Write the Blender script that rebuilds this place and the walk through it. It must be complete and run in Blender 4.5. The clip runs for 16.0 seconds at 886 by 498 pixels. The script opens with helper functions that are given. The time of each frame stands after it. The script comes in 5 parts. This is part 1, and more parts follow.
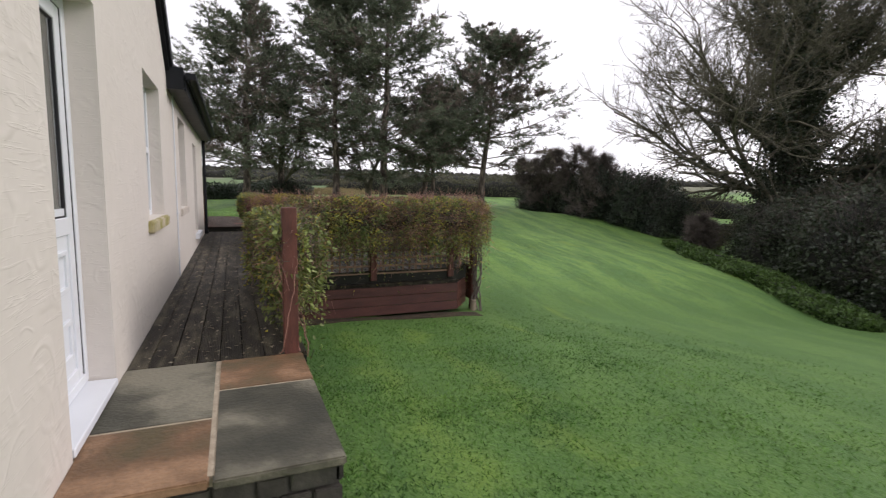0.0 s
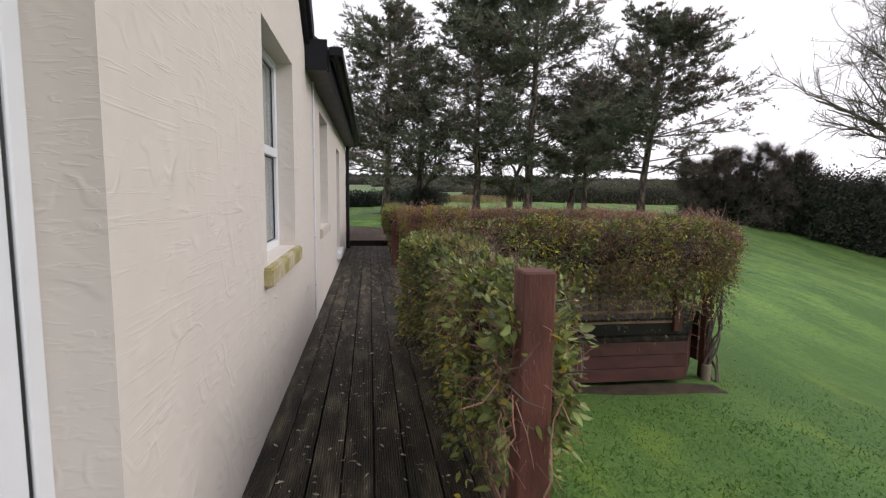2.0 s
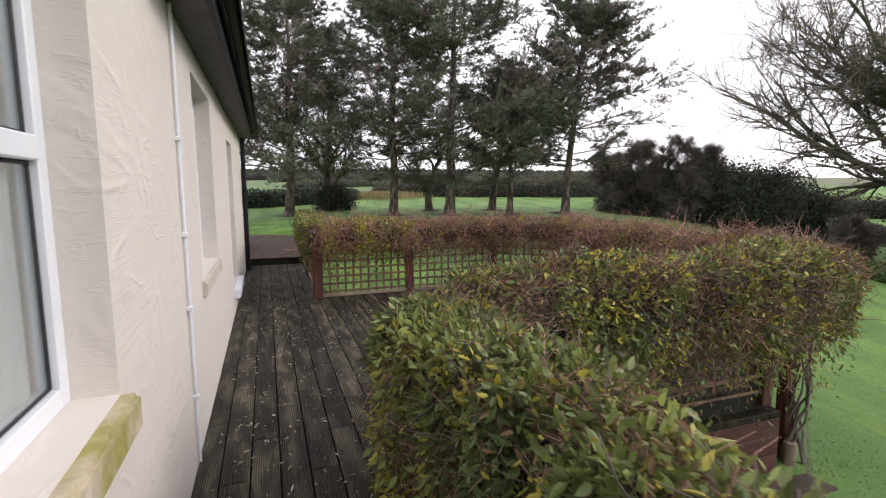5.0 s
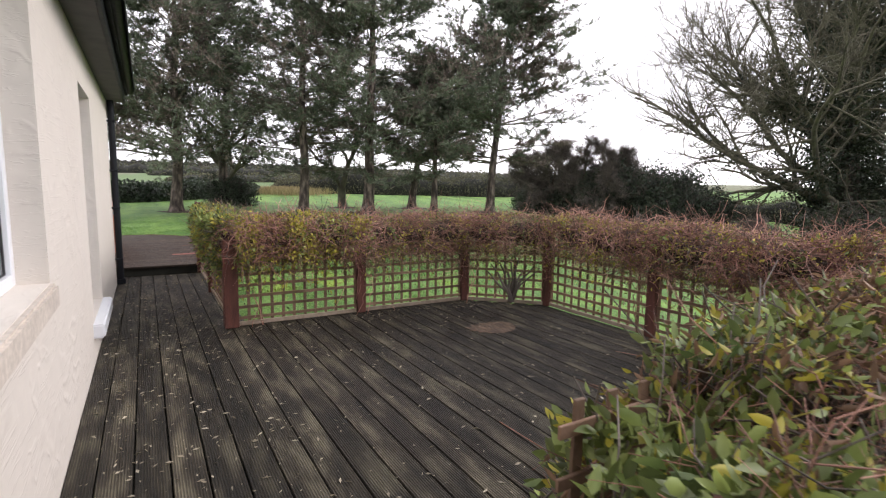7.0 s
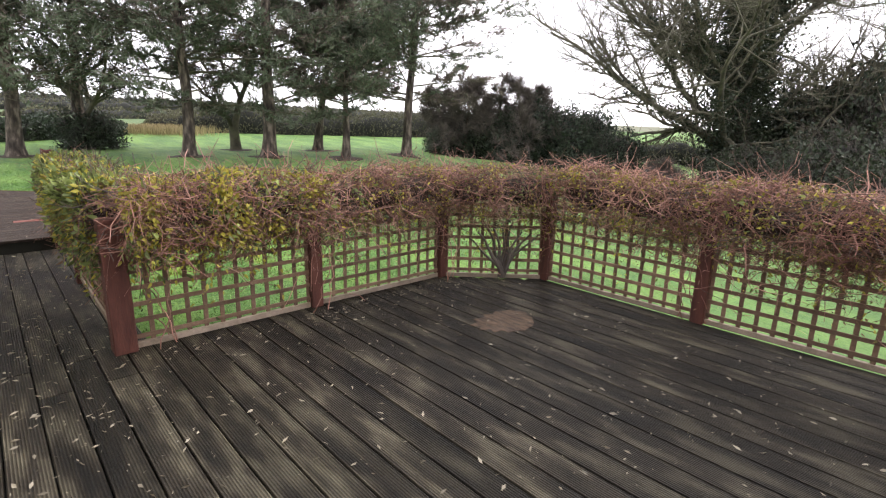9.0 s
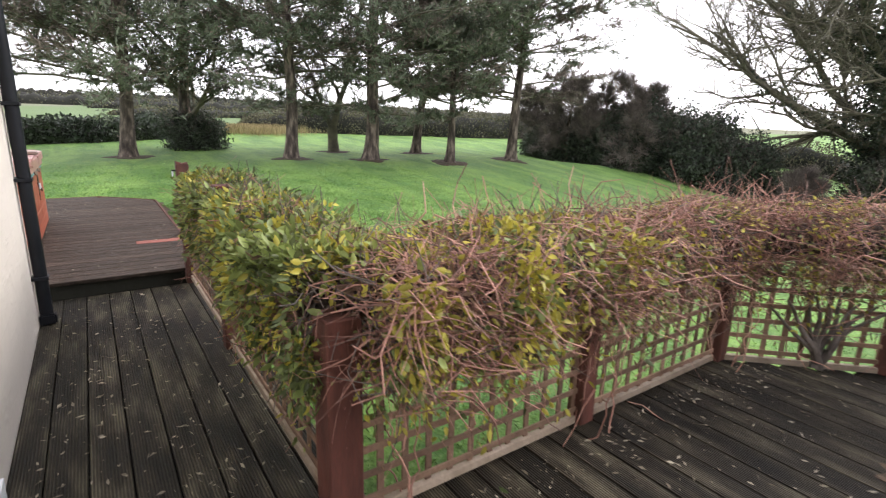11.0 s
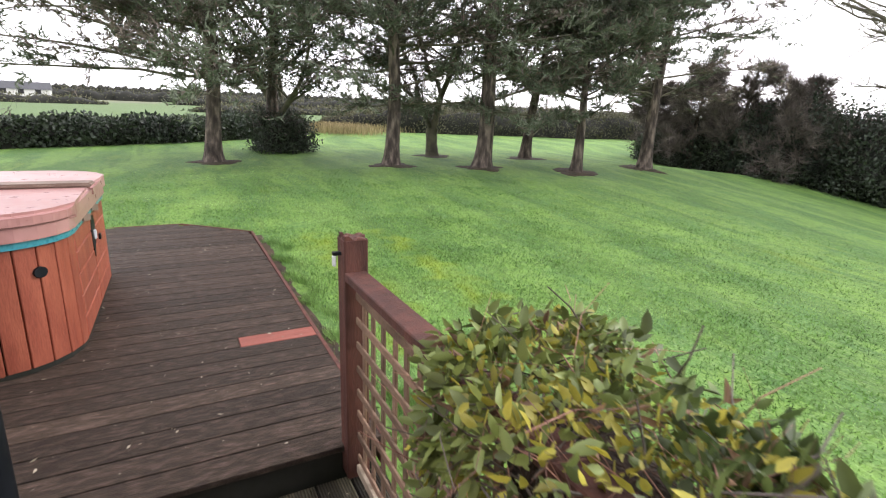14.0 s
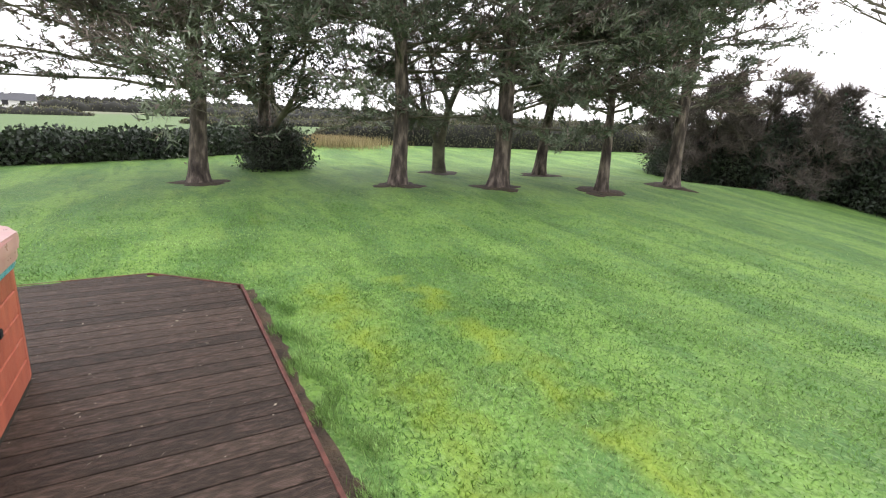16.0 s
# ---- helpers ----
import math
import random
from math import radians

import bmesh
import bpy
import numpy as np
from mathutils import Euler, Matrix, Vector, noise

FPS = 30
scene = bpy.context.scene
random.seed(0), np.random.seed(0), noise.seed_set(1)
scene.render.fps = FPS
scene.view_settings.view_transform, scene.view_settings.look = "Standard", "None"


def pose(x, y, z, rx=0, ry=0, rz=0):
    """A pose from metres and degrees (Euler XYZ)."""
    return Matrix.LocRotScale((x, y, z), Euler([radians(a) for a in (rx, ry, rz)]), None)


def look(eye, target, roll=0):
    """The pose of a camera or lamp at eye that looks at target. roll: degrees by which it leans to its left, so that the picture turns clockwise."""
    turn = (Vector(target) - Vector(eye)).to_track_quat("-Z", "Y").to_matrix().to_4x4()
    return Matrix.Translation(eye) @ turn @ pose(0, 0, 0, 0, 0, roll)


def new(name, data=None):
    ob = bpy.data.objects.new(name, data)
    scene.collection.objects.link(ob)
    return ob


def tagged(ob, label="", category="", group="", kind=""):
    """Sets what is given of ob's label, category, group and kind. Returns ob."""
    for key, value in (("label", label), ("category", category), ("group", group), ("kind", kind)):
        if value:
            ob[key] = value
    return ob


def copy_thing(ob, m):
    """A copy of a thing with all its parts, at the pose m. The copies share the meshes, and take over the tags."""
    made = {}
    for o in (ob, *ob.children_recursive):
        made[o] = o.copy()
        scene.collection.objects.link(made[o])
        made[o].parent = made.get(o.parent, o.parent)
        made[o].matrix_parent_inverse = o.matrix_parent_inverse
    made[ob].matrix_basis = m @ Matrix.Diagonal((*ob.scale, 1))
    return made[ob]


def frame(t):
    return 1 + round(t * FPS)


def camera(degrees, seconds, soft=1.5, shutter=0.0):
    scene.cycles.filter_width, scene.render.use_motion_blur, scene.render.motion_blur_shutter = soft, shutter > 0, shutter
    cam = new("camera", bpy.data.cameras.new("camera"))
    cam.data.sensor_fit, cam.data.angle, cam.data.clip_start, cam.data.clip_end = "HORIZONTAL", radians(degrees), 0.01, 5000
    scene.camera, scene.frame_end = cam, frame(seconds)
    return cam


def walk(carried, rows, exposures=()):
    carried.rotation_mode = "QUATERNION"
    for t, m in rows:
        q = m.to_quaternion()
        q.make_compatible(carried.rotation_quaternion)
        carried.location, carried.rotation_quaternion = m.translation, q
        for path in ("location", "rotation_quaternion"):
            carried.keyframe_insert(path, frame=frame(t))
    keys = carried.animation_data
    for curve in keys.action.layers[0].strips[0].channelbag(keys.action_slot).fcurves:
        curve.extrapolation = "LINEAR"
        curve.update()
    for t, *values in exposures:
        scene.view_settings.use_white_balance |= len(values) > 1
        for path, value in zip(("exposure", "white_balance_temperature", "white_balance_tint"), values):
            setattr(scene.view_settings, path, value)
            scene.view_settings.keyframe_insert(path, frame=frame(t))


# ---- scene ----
cam = camera(82.9, 16.0, 1.2, 0.2)
PATH = [
    (0, (-0.444, -3.926, 1.267), (0.326, -2.095, 1.034), 0.9),
    (0.5, (-0.48, -3.236, 1.199), (0.078, -1.33, 0.967), 0.7),
    (1, (-0.486, -2.633, 1.209), (-0.066, -0.691, 0.982), 0.6),
    (1.5, (-0.464, -2.018, 1.223), (-0.127, -0.059, 1.001), 0.6),
    (2, (-0.58, -1.51, 1.359), (-0.29, 0.457, 1.141), 0.7),
    (2.5, (-0.604, -1.151, 1.464), (-0.313, 0.816, 1.244), 0.8),
    (3, (-0.611, -0.85, 1.532), (-0.281, 1.111, 1.316), 0.9),
    (3.5, (-0.668, -0.496, 1.548), (-0.296, 1.457, 1.331), 0.8),
    (3.6, (-0.677, -0.427, 1.555), (-0.309, 1.524, 1.308), 2.2),
    (4, (-0.689, -0.105, 1.582), (-0.222, 1.827, 1.357), 0.7),
    (4.2, (-0.67, 0.056, 1.589), (-0.174, 1.98, 1.358), 0.7),
    (6.3, (-0.837, 2.382, 1.401), (0.108, 4.129, 1.17), -0.7),
    (6.5, (-0.76, 2.547, 1.393), (0.175, 4.302, 1.173), 1.5),
    (7, (-0.761, 2.895, 1.392), (0.251, 4.602, 1.149), 0.9),
    (7.5, (-0.705, 3.4, 1.37), (0.437, 5.007, 1.034), 1.3),
    (8, (-0.673, 3.811, 1.392), (0.589, 5.306, 0.98), 1.3),
    (8.2, (-0.621, 3.971, 1.395), (0.698, 5.403, 0.936), 1.2),
    (10.3, (-0.603, 5.801, 1.481), (0.693, 7.247, 1.001), 1.0),
    (10.5, (-0.616, 6.076, 1.474), (0.636, 7.561, 0.998), 1.1),
    (11, (-0.715, 6.573, 1.484), (0.4, 8.163, 1.008), 1.6),
    (11.5, (-0.703, 7.236, 1.488), (0.296, 8.9, 1.004), 1.8),
    (12, (-0.741, 7.775, 1.479), (0.188, 9.477, 0.991), 2.0),
    (12.5, (-0.732, 8.273, 1.495), (0.179, 9.985, 1.004), 1.8),
    (13, (-0.743, 8.762, 1.509), (0.164, 10.475, 1.017), 1.9),
    (13.5, (-0.693, 9.223, 1.539), (0.217, 10.935, 1.044), 1.8),
    (14, (-0.663, 9.681, 1.567), (0.25, 11.39, 1.072), 1.8),
    (14.5, (-0.607, 10.074, 1.605), (0.314, 11.782, 1.119), 1.8),
    (15, (-0.565, 10.517, 1.601), (0.361, 12.222, 1.118), 1.8),
    (15.5, (-0.508, 10.869, 1.625), (0.424, 12.575, 1.153), 1.8),
    (16, (-0.452, 11.217, 1.657), (0.495, 12.919, 1.201), 1.7),
]
walk(cam, [(t, look(eye, target, roll)) for t, eye, target, roll in PATH], [(0, 0.34, 6550, 16), (1.5, 0.26, 6550, 16), (3.5, 0.48, 6550, 16), (6.5, 0.9, 6550, 16), (8, 1.15, 6550, 15), (10.5, 1.4, 6550, 14), (12.5, 1.2, 6550, 14), (14, 1.35, 6550, 14), (16, 1.3, 6550, 13)])

# world and sun: a bright overcast sky
world = bpy.data.worlds.new("world")
scene.world = world
world.use_nodes = True
wn = world.node_tree
wn.nodes.clear()
w_out = wn.nodes.new("ShaderNodeOutputWorld")
w_bg = wn.nodes.new("ShaderNodeBackground")
w_sky = wn.nodes.new("ShaderNodeTexSky")
w_sky.sky_type, w_sky.sun_disc = "NISHITA", False
w_sky.sun_elevation, w_sky.sun_rotation = radians(32), radians(75)
w_hsv = wn.nodes.new("ShaderNodeHueSaturation")
w_hsv.inputs["Saturation"].default_value = 0.12
w_mix = wn.nodes.new("ShaderNodeMixRGB")
w_mix.inputs[0].default_value = 0.72
w_mix.inputs[2].default_value = (9.6, 9.7, 10.3, 1)
wn.links.new(w_sky.outputs[0], w_hsv.inputs["Color"])
wn.links.new(w_hsv.outputs[0], w_mix.inputs[1])
wn.links.new(w_mix.outputs[0], w_bg.inputs[0])
w_bg.inputs[1].default_value = 0.105
wn.links.new(w_bg.outputs[0], w_out.inputs[0])
sun = new("sun", bpy.data.lights.new("sun", "SUN"))
sun.data.energy, sun.data.angle, sun.data.color = 0.9, radians(25), (1, 0.97, 0.92)
sun.matrix_world = look((14, -3.8, 9), (0, 0, 0))

# ---- materials ----


def mat(name, a, b, scale=8.0, rough=0.8, bump=0.2, fine=60.0, c=None, stretch=(1, 1, 1), vary=0.0, metal=0.0, spec=0.5, mottle=0.5, dist=0.01, island=0.0, grain=0.7):
    """Two colours mixed by a coarse noise, a fine grain in colour and relief, and an uneven gloss."""
    m = bpy.data.materials.new(name)
    m.use_nodes = True
    t = m.node_tree
    N, K = t.nodes, t.links
    p = N["Principled BSDF"]
    co = N.new("ShaderNodeTexCoord")
    mp = N.new("ShaderNodeMapping")
    mp.inputs["Scale"].default_value = stretch
    K.new(co.outputs["Object"], mp.inputs[0])
    oi = N.new("ShaderNodeObjectInfo")
    add = N.new("ShaderNodeVectorMath")
    add.operation = "ADD"
    mul = N.new("ShaderNodeMath")
    mul.operation, mul.inputs[1].default_value = "MULTIPLY", 37.0
    K.new(oi.outputs["Random"], mul.inputs[0])
    K.new(mp.outputs[0], add.inputs[0])
    K.new(mul.outputs[0], add.inputs[1])
    n1, n2 = N.new("ShaderNodeTexNoise"), N.new("ShaderNodeTexNoise")
    n1.inputs["Scale"].default_value, n1.inputs["Detail"].default_value = scale, 6
    n2.inputs["Scale"].default_value, n2.inputs["Detail"].default_value = fine, 4
    for n in (n1, n2):
        K.new(add.outputs[0], n.inputs["Vector"])
    r1 = N.new("ShaderNodeValToRGB")
    r1.color_ramp.elements[0].position, r1.color_ramp.elements[1].position = 0.5 - mottle / 2, 0.5 + mottle / 2
    r1.color_ramp.elements[0].color, r1.color_ramp.elements[1].color = (*a, 1), (*b, 1)
    if c:
        e = r1.color_ramp.elements.new(0.5)
        e.color = (*c, 1)
    K.new(n1.outputs[0], r1.inputs[0])
    hsv = N.new("ShaderNodeHueSaturation")
    K.new(r1.outputs[0], hsv.inputs["Color"])
    val = N.new("ShaderNodeMath")
    val.operation, val.inputs[1].default_value, val.inputs[2].default_value = "MULTIPLY_ADD", grain, 1 - grain / 2
    K.new(n2.outputs[0], val.inputs[0])
    last = val
    for amount, source in ((vary, oi), (island, None)):
        if amount:
            if source is None:
                source = N.new("ShaderNodeNewGeometry")
            k = N.new("ShaderNodeMath")
            k.operation, k.inputs[1].default_value, k.inputs[2].default_value = "MULTIPLY_ADD", 2 * amount, 1 - amount
            K.new(source.outputs["Random" if source == oi else "Random Per Island"], k.inputs[0])
            j = N.new("ShaderNodeMath")
            j.operation = "MULTIPLY"
            K.new(k.outputs[0], j.inputs[0])
            K.new(last.outputs[0], j.inputs[1])
            last = j
    K.new(last.outputs[0], hsv.inputs["Value"])
    K.new(hsv.outputs[0], p.inputs["Base Color"])
    rr = N.new("ShaderNodeMath")
    rr.operation, rr.inputs[1].default_value, rr.inputs[2].default_value = "MULTIPLY_ADD", 0.3, rough - 0.15
    K.new(n2.outputs[0], rr.inputs[0])
    K.new(rr.outputs[0], p.inputs["Roughness"])
    p.inputs["Metallic"].default_value = metal
    p.inputs["Specular IOR Level"].default_value = spec
    if bump:
        bp = N.new("ShaderNodeBump")
        bp.inputs["Strength"].default_value, bp.inputs["Distance"].default_value = bump, dist
        sm = N.new("ShaderNodeMath")
        sm.operation = "ADD"
        K.new(n1.outputs[0], sm.inputs[0])
        K.new(n2.outputs[0], sm.inputs[1])
        K.new(sm.outputs[0], bp.inputs["Height"])
        K.new(bp.outputs[0], p.inputs["Normal"])
    return m


def grooves(m, axis, pitch=0.0125, deep=1.0, dist=0.006):
    """Adds the reeded lines of decking boards to a material's relief. axis: across the grooves."""
    t = m.node_tree
    N, K = t.nodes, t.links
    p = N["Principled BSDF"]
    old = p.inputs["Normal"].links[0].from_node
    co = N.new("ShaderNodeTexCoord")
    wv = N.new("ShaderNodeTexWave")
    wv.bands_direction, wv.wave_profile = axis, "SIN"
    wv.inputs["Scale"].default_value = 0.314 / pitch
    wv.inputs["Distortion"].default_value = 0.0
    K.new(co.outputs["Object"], wv.inputs["Vector"])
    bp = N.new("ShaderNodeBump")
    bp.inputs["Strength"].default_value, bp.inputs["Distance"].default_value = deep, dist
    K.new(wv.outputs["Fac"], bp.inputs["Height"])
    K.new(old.outputs[0], bp.inputs["Normal"])
    K.new(bp.outputs[0], p.inputs["Normal"])
    src = p.inputs["Base Color"].links[0].from_socket
    mx = N.new("ShaderNodeMixRGB")
    mx.blend_type, mx.inputs[0].default_value = "MULTIPLY", 0.6
    K.new(src, mx.inputs[1])
    K.new(wv.outputs["Color"], mx.inputs[2])
    K.new(mx.outputs[0], p.inputs["Base Color"])
    return m


def trowelled(m):
    """Sweeping ridges left by a trowel in the render."""
    t = m.node_tree
    N, K = t.nodes, t.links
    p = N["Principled BSDF"]
    old = p.inputs["Normal"].links[0].from_node
    geo = N.new("ShaderNodeNewGeometry")
    last = old
    for scale, dist, strength, stretch, width in ((1.8, 0.009, 0.34, (1, 1, 1.1), 0.085), (3.4, 0.006, 0.28, (1, 0.9, 1.2), 0.085), (9.0, 0.003, 0.28, (1, 0.25, 4.0), 0.09)):
        mp = N.new("ShaderNodeMapping")
        mp.inputs["Scale"].default_value = stretch
        K.new(geo.outputs["Position"], mp.inputs[0])
        n, mask = N.new("ShaderNodeTexNoise"), N.new("ShaderNodeTexNoise")
        n.inputs["Scale"].default_value, n.inputs["Detail"].default_value, n.inputs["Distortion"].default_value = scale, 1.0, 1.4
        mask.inputs["Scale"].default_value, mask.inputs["Detail"].default_value = scale * 1.3, 1.0
        for k in (n, mask):
            K.new(mp.outputs[0], k.inputs["Vector"])
        sub, absolute = N.new("ShaderNodeMath"), N.new("ShaderNodeMath")
        sub.operation, sub.inputs[1].default_value, absolute.operation = "SUBTRACT", 0.5, "ABSOLUTE"
        K.new(n.outputs[0], sub.inputs[0])
        K.new(sub.outputs[0], absolute.inputs[0])
        line, where, both = N.new("ShaderNodeMapRange"), N.new("ShaderNodeMapRange"), N.new("ShaderNodeMath")
        line.interpolation_type = where.interpolation_type = "SMOOTHSTEP"
        line.inputs[1].default_value, line.inputs[2].default_value, line.inputs[3].default_value, line.inputs[4].default_value = 0.0, width, 1.0, 0.0
        where.inputs[1].default_value, where.inputs[2].default_value = 0.48, 0.62
        both.operation = "MULTIPLY"
        K.new(absolute.outputs[0], line.inputs[0])
        K.new(mask.outputs[0], where.inputs[0])
        K.new(line.outputs[0], both.inputs[0])
        K.new(where.outputs[0], both.inputs[1])
        bp = N.new("ShaderNodeBump")
        bp.inputs["Strength"].default_value, bp.inputs["Distance"].default_value = strength, dist
        K.new(both.outputs[0], bp.inputs["Height"])
        K.new(last.outputs[0], bp.inputs["Normal"])
        last = bp
    K.new(last.outputs[0], p.inputs["Normal"])
    return m


def leafy(m, amount=0.25):
    """Light passes through leaves."""
    t = m.node_tree
    N, K = t.nodes, t.links
    p = N["Principled BSDF"]
    tr = N.new("ShaderNodeBsdfTranslucent")
    K.new(p.inputs["Base Color"].links[0].from_socket, tr.inputs[0])
    mx = N.new("ShaderNodeMixShader")
    mx.inputs[0].default_value = amount
    K.new(p.outputs[0], mx.inputs[1])
    K.new(tr.outputs[0], mx.inputs[2])
    K.new(mx.outputs[0], N["Material Output"].inputs[0])
    return m


M_RENDER = trowelled(mat("cream_render", (0.655, 0.60, 0.54), (0.715, 0.66, 0.60), 1.2, 0.85, 0.10, 12, mottle=0.9, dist=0.004, grain=0.12))
M_REVEAL = mat("smooth_cream", (0.60, 0.52, 0.41), (0.68, 0.60, 0.50), 2, 0.8, 0.06, 6, mottle=0.8, grain=0.1)
M_SILL = mat("mossy_sill", (0.33, 0.30, 0.09), (0.62, 0.53, 0.43), 4, 0.85, 0.3, 30, mottle=0.25)
M_SILL2 = mat("cream_sill", (0.52, 0.46, 0.40), (0.64, 0.57, 0.50), 4, 0.8, 0.25, 30)
M_PVC = mat("white_pvc", (0.72, 0.74, 0.78), (0.80, 0.82, 0.85), 3, 0.35, 0.02, 10, mottle=0.9, grain=0.06)
M_GASKET = mat("black_gasket", (0.012, 0.012, 0.014), (0.02, 0.02, 0.022), 5, 0.6, 0.05)
M_BLACK = mat("black_plastic", (0.004, 0.005, 0.008), (0.010, 0.012, 0.016), 4, 0.5, 0.06, 30, spec=0.25)
M_SOFFIT = mat("weathered_soffit", (0.06, 0.058, 0.055), (0.10, 0.095, 0.09), 6, 0.7, 0.15, 30)
M_SLATE = mat("roof_slate", (0.05, 0.053, 0.06), (0.10, 0.10, 0.11), 6, 0.7, 0.3, 30)
M_DECK = grooves(mat("wet_deck_board", (0.020, 0.018, 0.014), (0.165, 0.145, 0.100), 2.2, 0.5, 0.7, 70, c=(0.052, 0.043, 0.031), stretch=(5, 1.1, 3), vary=0.40, mottle=0.34, spec=0.25), "X")
M_DECK2 = grooves(mat("brown_deck_board", (0.048, 0.030, 0.024), (0.175, 0.115, 0.092), 9.0, 0.6, 0.9, 60, c=(0.075, 0.052, 0.036), stretch=(1.6, 5, 3), vary=0.3, mottle=0.42, spec=0.25), "Y", 0.011, 0.4, 0.002)
M_REDBOARD = mat("red_stained_board", (0.22, 0.06, 0.045), (0.34, 0.11, 0.08), 5, 0.6, 0.4, 60, stretch=(0.7, 4, 3))
M_TAN = grooves(mat("bare_wood_patch", (0.095, 0.062, 0.040), (0.27, 0.175, 0.110), 9, 0.6, 0.5, 60, stretch=(3, 0.8, 3), mottle=0.35), "X")
M_POST = mat("red_brown_post", (0.046, 0.015, 0.011), (0.150, 0.052, 0.037), 5, 0.68, 0.4, 50, stretch=(3, 3, 0.6), vary=0.2)
M_SKIRT = grooves(mat("red_brown_skirt_board", (0.075, 0.020, 0.014), (0.16, 0.05, 0.034), 4, 0.55, 0.4, 50, stretch=(0.6, 3, 3), vary=0.15), "Z", 0.012, 0.6, 0.003)
M_TRELLIS = mat("weathered_trellis", (0.12, 0.07, 0.045), (0.30, 0.19, 0.13), 5, 0.75, 0.4, 60, vary=0.3)
M_PALE = mat("pale_batten", (0.22, 0.17, 0.12), (0.40, 0.32, 0.25), 6, 0.75, 0.4, 60, vary=0.15)
M_GREYSLAB = mat("grey_green_sandstone", (0.046, 0.046, 0.034), (0.215, 0.20, 0.15), 2.2, 0.6, 0.8, 40, c=(0.082, 0.078, 0.058), mottle=0.26, vary=0.1, spec=0.3)
M_PINKSLAB = mat("pink_sandstone", (0.11, 0.085, 0.045), (0.36, 0.22, 0.13), 2.4, 0.6, 0.8, 40, c=(0.18, 0.105, 0.058), mottle=0.26, vary=0.12, spec=0.3)
M_MORTAR = mat("mortar", (0.30, 0.25, 0.18), (0.50, 0.42, 0.32), 12, 0.85, 0.4, 80)
M_STONE = mat("dark_stone_riser", (0.025, 0.022, 0.02), (0.10, 0.09, 0.075), 8, 0.7, 0.5, 50, vary=0.25)
M_BARK = mat("conifer_bark", (0.040, 0.029, 0.024), (0.25, 0.20, 0.16), 9, 0.9, 1.0, 40, c=(0.10, 0.078, 0.064), stretch=(1, 1, 0.3), mottle=0.3, dist=0.05)
M_BARK2 = mat("mossy_bark", (0.060, 0.053, 0.043), (0.19, 0.175, 0.115), 4, 0.9, 0.6, 40, dist=0.02)
M_TWIG = mat("dry_twig", (0.18, 0.072, 0.056), (0.50, 0.29, 0.225), 2.0, 0.7, 0.0, 60, island=0.62)
M_TWIGDARK = mat("dark_twig", (0.075, 0.063, 0.055), (0.19, 0.155, 0.135), 2.0, 0.8, 0.0, 60, island=0.3)
M_LEAF = leafy(mat("green_honeysuckle_leaf", (0.055, 0.095, 0.032), (0.32, 0.37, 0.105), 2.2, 0.45, 0.0, 30, island=0.6))
M_LEAFY = leafy(mat("yellowing_leaf", (0.22, 0.21, 0.035), (0.60, 0.52, 0.08), 1.5, 0.5, 0.0, 30, island=0.4))
M_LEAFB = leafy(mat("brown_dry_leaf", (0.10, 0.055, 0.035), (0.32, 0.20, 0.12), 1.5, 0.7, 0.0, 30, island=0.4))
M_NEEDLE = leafy(mat("conifer_needles", (0.094, 0.118, 0.080), (0.195, 0.222, 0.148), 0.5, 0.7, 0.0, 30, island=0.4), 0.2)
M_NEEDLEB = leafy(mat("browned_needles", (0.13, 0.105, 0.09), (0.26, 0.21, 0.18), 0.5, 0.8, 0.0, 30, island=0.4), 0.2)
M_EVER = leafy(mat("dark_evergreen_leaf", (0.016, 0.028, 0.018), (0.060, 0.080, 0.045), 0.6, 0.45, 0.0, 30, island=0.4), 0.15)
M_IVY = leafy(mat("ivy_leaf", (0.014, 0.025, 0.014), (0.050, 0.065, 0.030), 0.6, 0.45, 0.0, 30, island=0.4), 0.15)
# Shade put into the colour inside bushes; deck framing and tub share it.
M_CORE = mat("shaded_core", (0.008, 0.009, 0.006), (0.02, 0.02, 0.014), 4, 0.9, 0.5, 20)
# Dark colour that stands for the shade within the honeysuckle.
M_HEDGECORE = mat("hedge_inner_shade", (0.020, 0.012, 0.009), (0.075, 0.045, 0.032), 22, 0.9, 1.0, 70, mottle=0.25, dist=0.03)
M_SOIL = mat("bare_soil_and_litter", (0.026, 0.018, 0.011), (0.085, 0.058, 0.034), 7, 0.9, 0.8, 50, mottle=0.4, dist=0.02)
M_TUB = mat("red_cedar_panel", (0.24, 0.055, 0.032), (0.40, 0.115, 0.065), 5, 0.5, 0.3, 50, stretch=(3, 3, 0.5), vary=0.15)
M_COVER = mat("faded_maroon_vinyl", (0.25, 0.085, 0.075), (0.60, 0.36, 0.34), 1.6, 0.32, 0.10, 14, mottle=0.7, grain=0.25)
M_TEAL = mat("teal_shell", (0.03, 0.22, 0.28), (0.06, 0.30, 0.36), 4, 0.3, 0.02)
M_STRAP = mat("grey_brown_vinyl", (0.16, 0.105, 0.08), (0.28, 0.20, 0.16), 6, 0.6, 0.3)
M_WHITE = mat("white_painted_wall", (0.6, 0.6, 0.58), (0.7, 0.7, 0.68), 3, 0.8, 0.05)
M_LITTER = leafy(mat("fallen_pale_leaf", (0.20, 0.17, 0.12), (0.48, 0.43, 0.33), 3, 0.6, 0.0, 30, island=0.4), 0.1)
